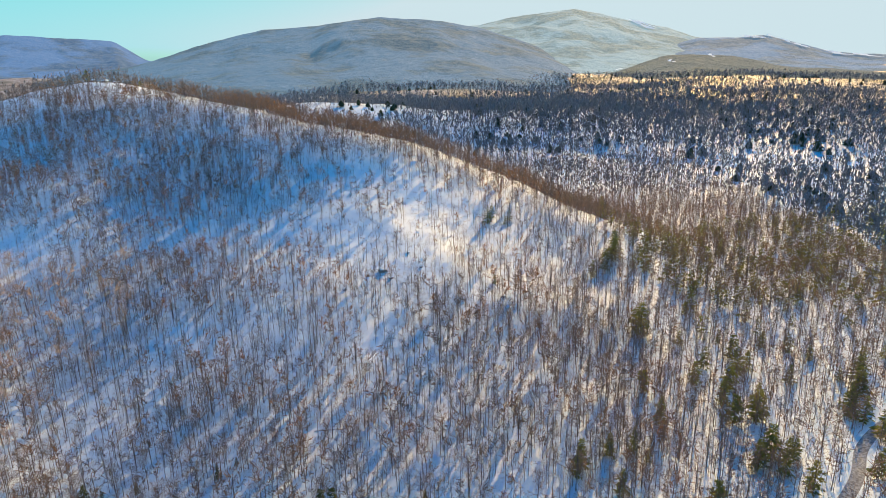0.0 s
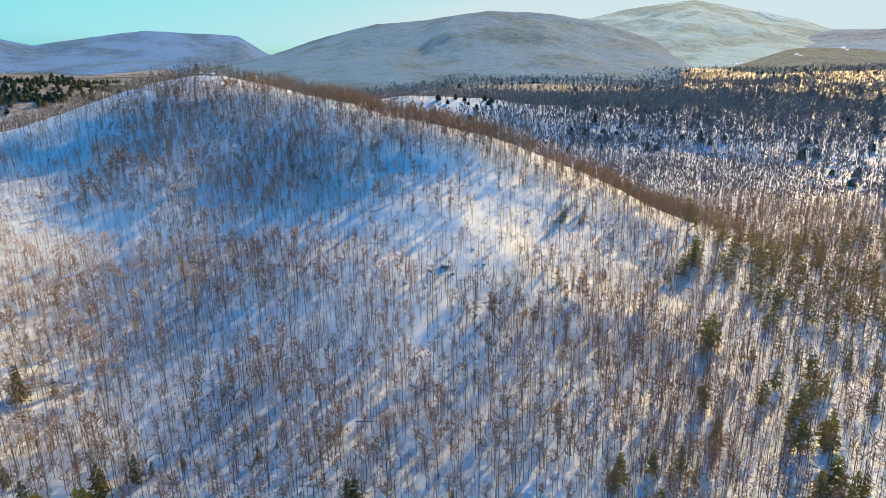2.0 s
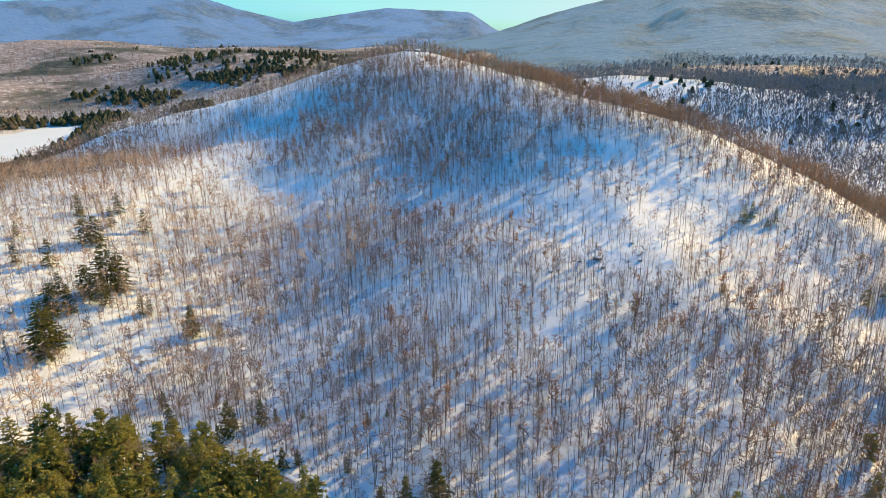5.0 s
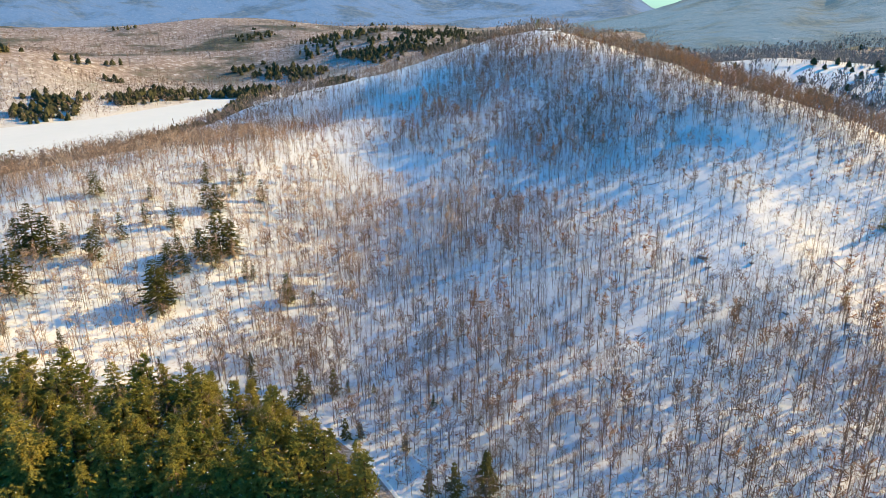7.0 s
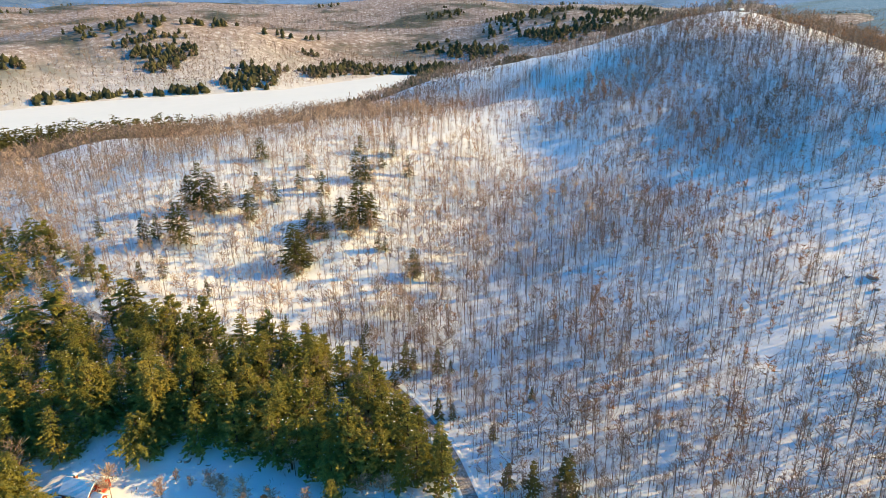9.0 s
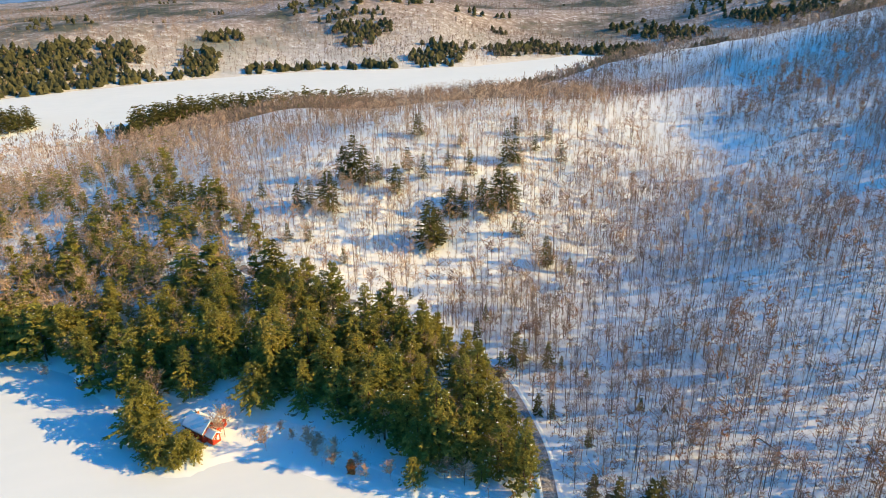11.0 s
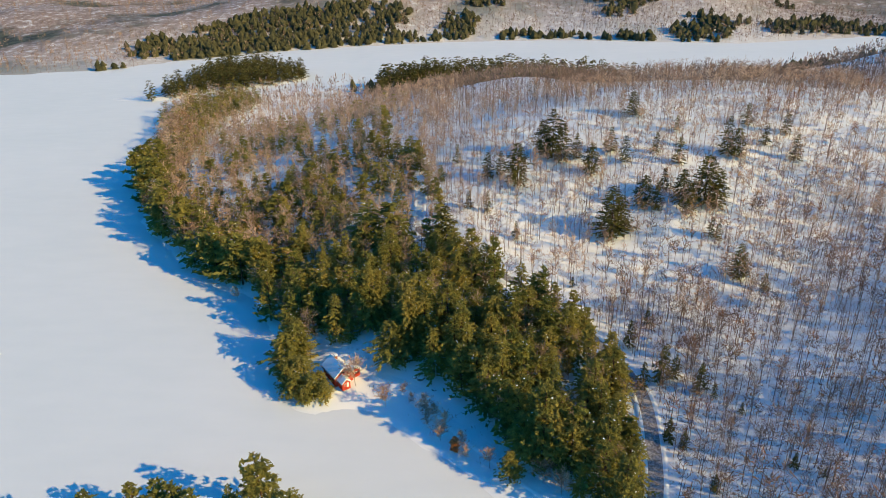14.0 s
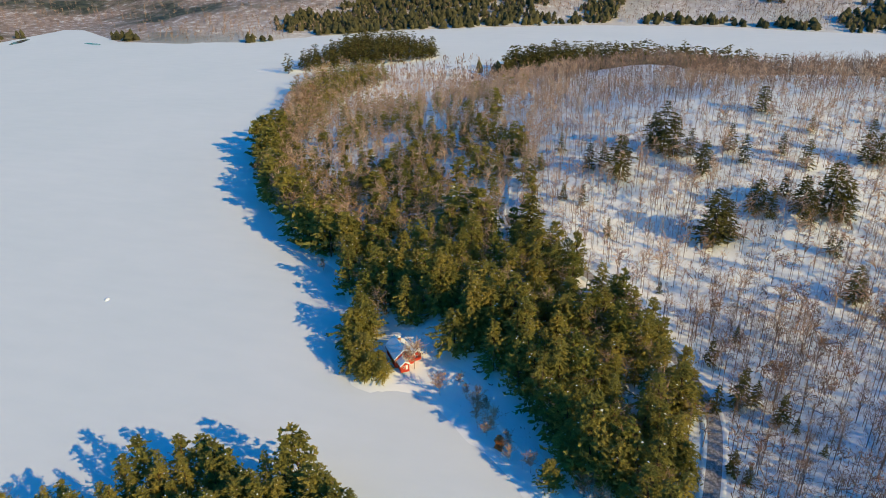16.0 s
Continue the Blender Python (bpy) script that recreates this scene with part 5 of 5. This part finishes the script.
# ------------------------------------------------------------ boulders, logs, shore plants
def boulder(rng, x, y, size, label):
    bm = bmesh.new()
    bmesh.ops.create_icosphere(bm, subdivisions=2, radius=1.0)
    for v in bm.verts:
        n = noise.noise(v.co * 1.3 + Vector((x, y, 0))) * 0.45
        v.co = Vector((v.co.x * size * 1.15, v.co.y * size * 0.9, v.co.z * size * 0.62)) * (1 + n)
    verts = np.array([v.co[:] for v in bm.verts])
    faces = np.array([[v.index for v in f.verts] for f in bm.faces])
    bm.free()
    e = empty("boulder")
    part("stone", verts, faces, ROCK, e)
    cap = faces[verts[faces].mean(1)[:, 2] > 0.22 * size]
    used, inv = np.unique(cap, return_inverse=True)
    part("snow_cap", verts[used] * (1.04, 1.04, 1.0) + (0, 0, 0.14 * size), inv.reshape(cap.shape), SNOW, e, "white cap of snow", shade=True)
    e.matrix_basis = pose(x, y, float(max(ground_z(x, y), 0)) + 0.15 * size, 0, 0, rng.uniform(0, 360))
    tagged(e, label, "boulder", "boulders")


rb = random.Random(12)
for bx, by, bs in ((-23, 284, 1.7), (-19, 279, 1.0), (-29, 280, 0.9), (-6, 288, 0.9), (-38, 268, 0.8), (12, 268, 1.0), (18, 262, 0.8), (-12, 300, 0.9), (3, 252, 0.8), (-55, 290, 0.8), (30, 275, 0.9), (-84, 262, 0.8), (-210, 150, 1.0), (-218, 215, 1.0), (-268, 575, 3.0), (-280, 580, 2.4), (-262, 582, 2.2)):
    boulder(rb, bx, by, bs, "grey boulder capped with snow on the hillside")
for bx, by, bs in ((-100.8, 74.8, 1.1), (-101.6, 72.8, 0.7), (-96.2, 79, 0.6), (-98, 77, 0.5)):
    boulder(rb, bx, by, bs, "dark stone in the snow beside the shore lane")


def fallen_log(rng, x, y, length, turn):
    s = Shape()
    a = math.radians(turn)
    p = [np.array((math.cos(a) * t, math.sin(a) * t)) for t in (-length / 2, 0, length / 2)]
    z = [float(ground_z(x + q[0], y + q[1])) for q in p]
    p = [np.array((q[0], q[1], h - z[1] + 0.12)) for q, h in zip(p, z)]
    s.tube(p[0], p[1], 0.11, 0.10, 6, 0)
    s.tube(p[1], p[2], 0.10, 0.05, 6, 0)
    for _ in range(5):
        t = rng.random()
        c = p[1] + (p[2] - p[1]) * t
        s.spike(c, c + np.array((rng.gauss(0, 0.6), rng.gauss(0, 0.6), rng.uniform(0.4, 1.5))), 0.06, 3, 0)
    v, f, _ = s.arrays([0])
    e = empty("fallen_log")
    part("stem", v, f, DARK_BOARDS, e)
    e.matrix_basis = pose(x, y, z[1])
    tagged(e, "dark fallen log lying on the snowy slope", "log", "fallen logs")


for lx, ly in ((14, 216), (-22, 205), (28, 240), (-2, 262), (20, 310), (-34, 186), (45, 226), (-64, 335), (-200, 205)):
    fallen_log(rb, lx, ly, rb.uniform(4, 9), rb.uniform(-60, 60))


def plant_shore():
    p, h = kinds("shore_shrub", BUSH, BARK, [PALE_TWIG, BEECH], "leafless pale shrub on the snowy beach", "shrub", "shrubs on the beach")
    pts = np.array([(-99.8, 55, 9), (-90.5, 65.5, 7), (-84.5, 77.5, 6), (-82, 78, 4), (-77, 82, 5), (-70, 89, 4), (-95, 70, 4), (-91.5, 73, 3.5), (-88, 77, 5.5), (-86, 80, 4), (-80, 83, 6), (-74, 88, 5), (-67, 95, 5.5), (-64, 99, 4), (-62, 108, 6), (-58, 112, 7), (-147, 18, 6), (-155, 0, 5)])
    plant(p, pts[:, 0], pts[:, 1], pts[:, 2] * 1.25, 31, h, 1.1)
    p, h = kinds("cedar_bush", [spruce(r0, 4.2, 1.3, 12, 7, 0.1, 0.02, 0.4, 3, 0)], TRUNK, [BEECH], "rust-brown bushy cedar at the water's edge", "tree", "cedars")
    plant(p, np.array([-73.5]), np.array([86.0]), np.array([4.6]), 32, h)
    p, h = kinds("birch_tree", [bare_tree(r0, 13, 14, 12, 5, 0.0, 0.22, 0.045) for _ in range(3)], BARK, [PALE_TWIG, BEECH], "pale leafless birch among the shore conifers", "tree", "birches of the shore woods")
    x, y, rs = jitter_grid(-240, -50, -70, 130, 9, 33)
    ok = inside(x, y, CONIFER_WOOD) & (shore_dist(x, y) > 2) & clear_of_roads(x, y)
    plant(p, x[ok], y[ok], rs.uniform(11, 16.5, ok.sum()), 34, h)
    p, h = kinds("summit_pine", [white_pine(r0, 12, 3.0, 10, 4, 0.2, 4, 0)], TRUNK, [NEEDLE], "dark pine standing on the hill's top", "tree", "pines on the hilltop")
    pts = np.array([(-294, 600, 12), (-251, 604, 11), (-232, 612, 7), (-228, 606, 8), (-150, 560, 9), (-143, 556, 11), (-120, 545, 7)])
    plant(p, pts[:, 0], pts[:, 1], pts[:, 2], 35, h)


plant_shore()

WATER = material("open_water", 0.12, 0.5)[0]
WATER.node_tree.nodes["Principled BSDF"].inputs["Base Color"].default_value = (0.05, 0.07, 0.09, 1)


def thaw_hole(x, y, rx, ry, turn, seed):
    n = 26
    an = np.arange(n) * 2 * math.pi / n
    k = 1 + 0.5 * value_noise(np.cos(an) * 3 + seed, np.sin(an) * 3, 1.0, seed)
    c, s = math.cos(radians(turn)), math.sin(radians(turn))
    px, py = np.cos(an) * rx * k, np.sin(an) * ry * k
    v = np.concatenate([[(x, y, 0.07)], np.stack([x + px * c - py * s, y + px * s + py * c, np.full(n, 0.07)], 1)])
    f = [(0, i + 1, (i + 1) % n + 1) for i in range(n)]
    tagged(mesh_object("open_water", v, f, [WATER]), "dark open water in the lake's ice", "water", kind="structure")


thaw_hole(-655, -652, 26, 6, 20, 3)
thaw_hole(-655, -540, 16, 4, 75, 5)


def snow_heap(x, y, size):
    bm = bmesh.new()
    bmesh.ops.create_icosphere(bm, subdivisions=2, radius=1.0)
    verts = [(v.co.x * size * 1.5, v.co.y * size, max(v.co.z, -0.1) * size * 0.6 * (1 + 0.5 * noise.noise(v.co * 1.7))) for v in bm.verts]
    faces = [[v.index for v in f.verts] for f in bm.faces]
    bm.free()
    ob = mesh_object("snow_heap", verts, faces, [SNOW], shade=True)
    ob.matrix_basis = pose(x, y, 0.02, 0, 0, 30)
    tagged(ob, "small white heap of snow on the lake", "snow heap")


snow_heap(-115.5, -68.3, 0.9)
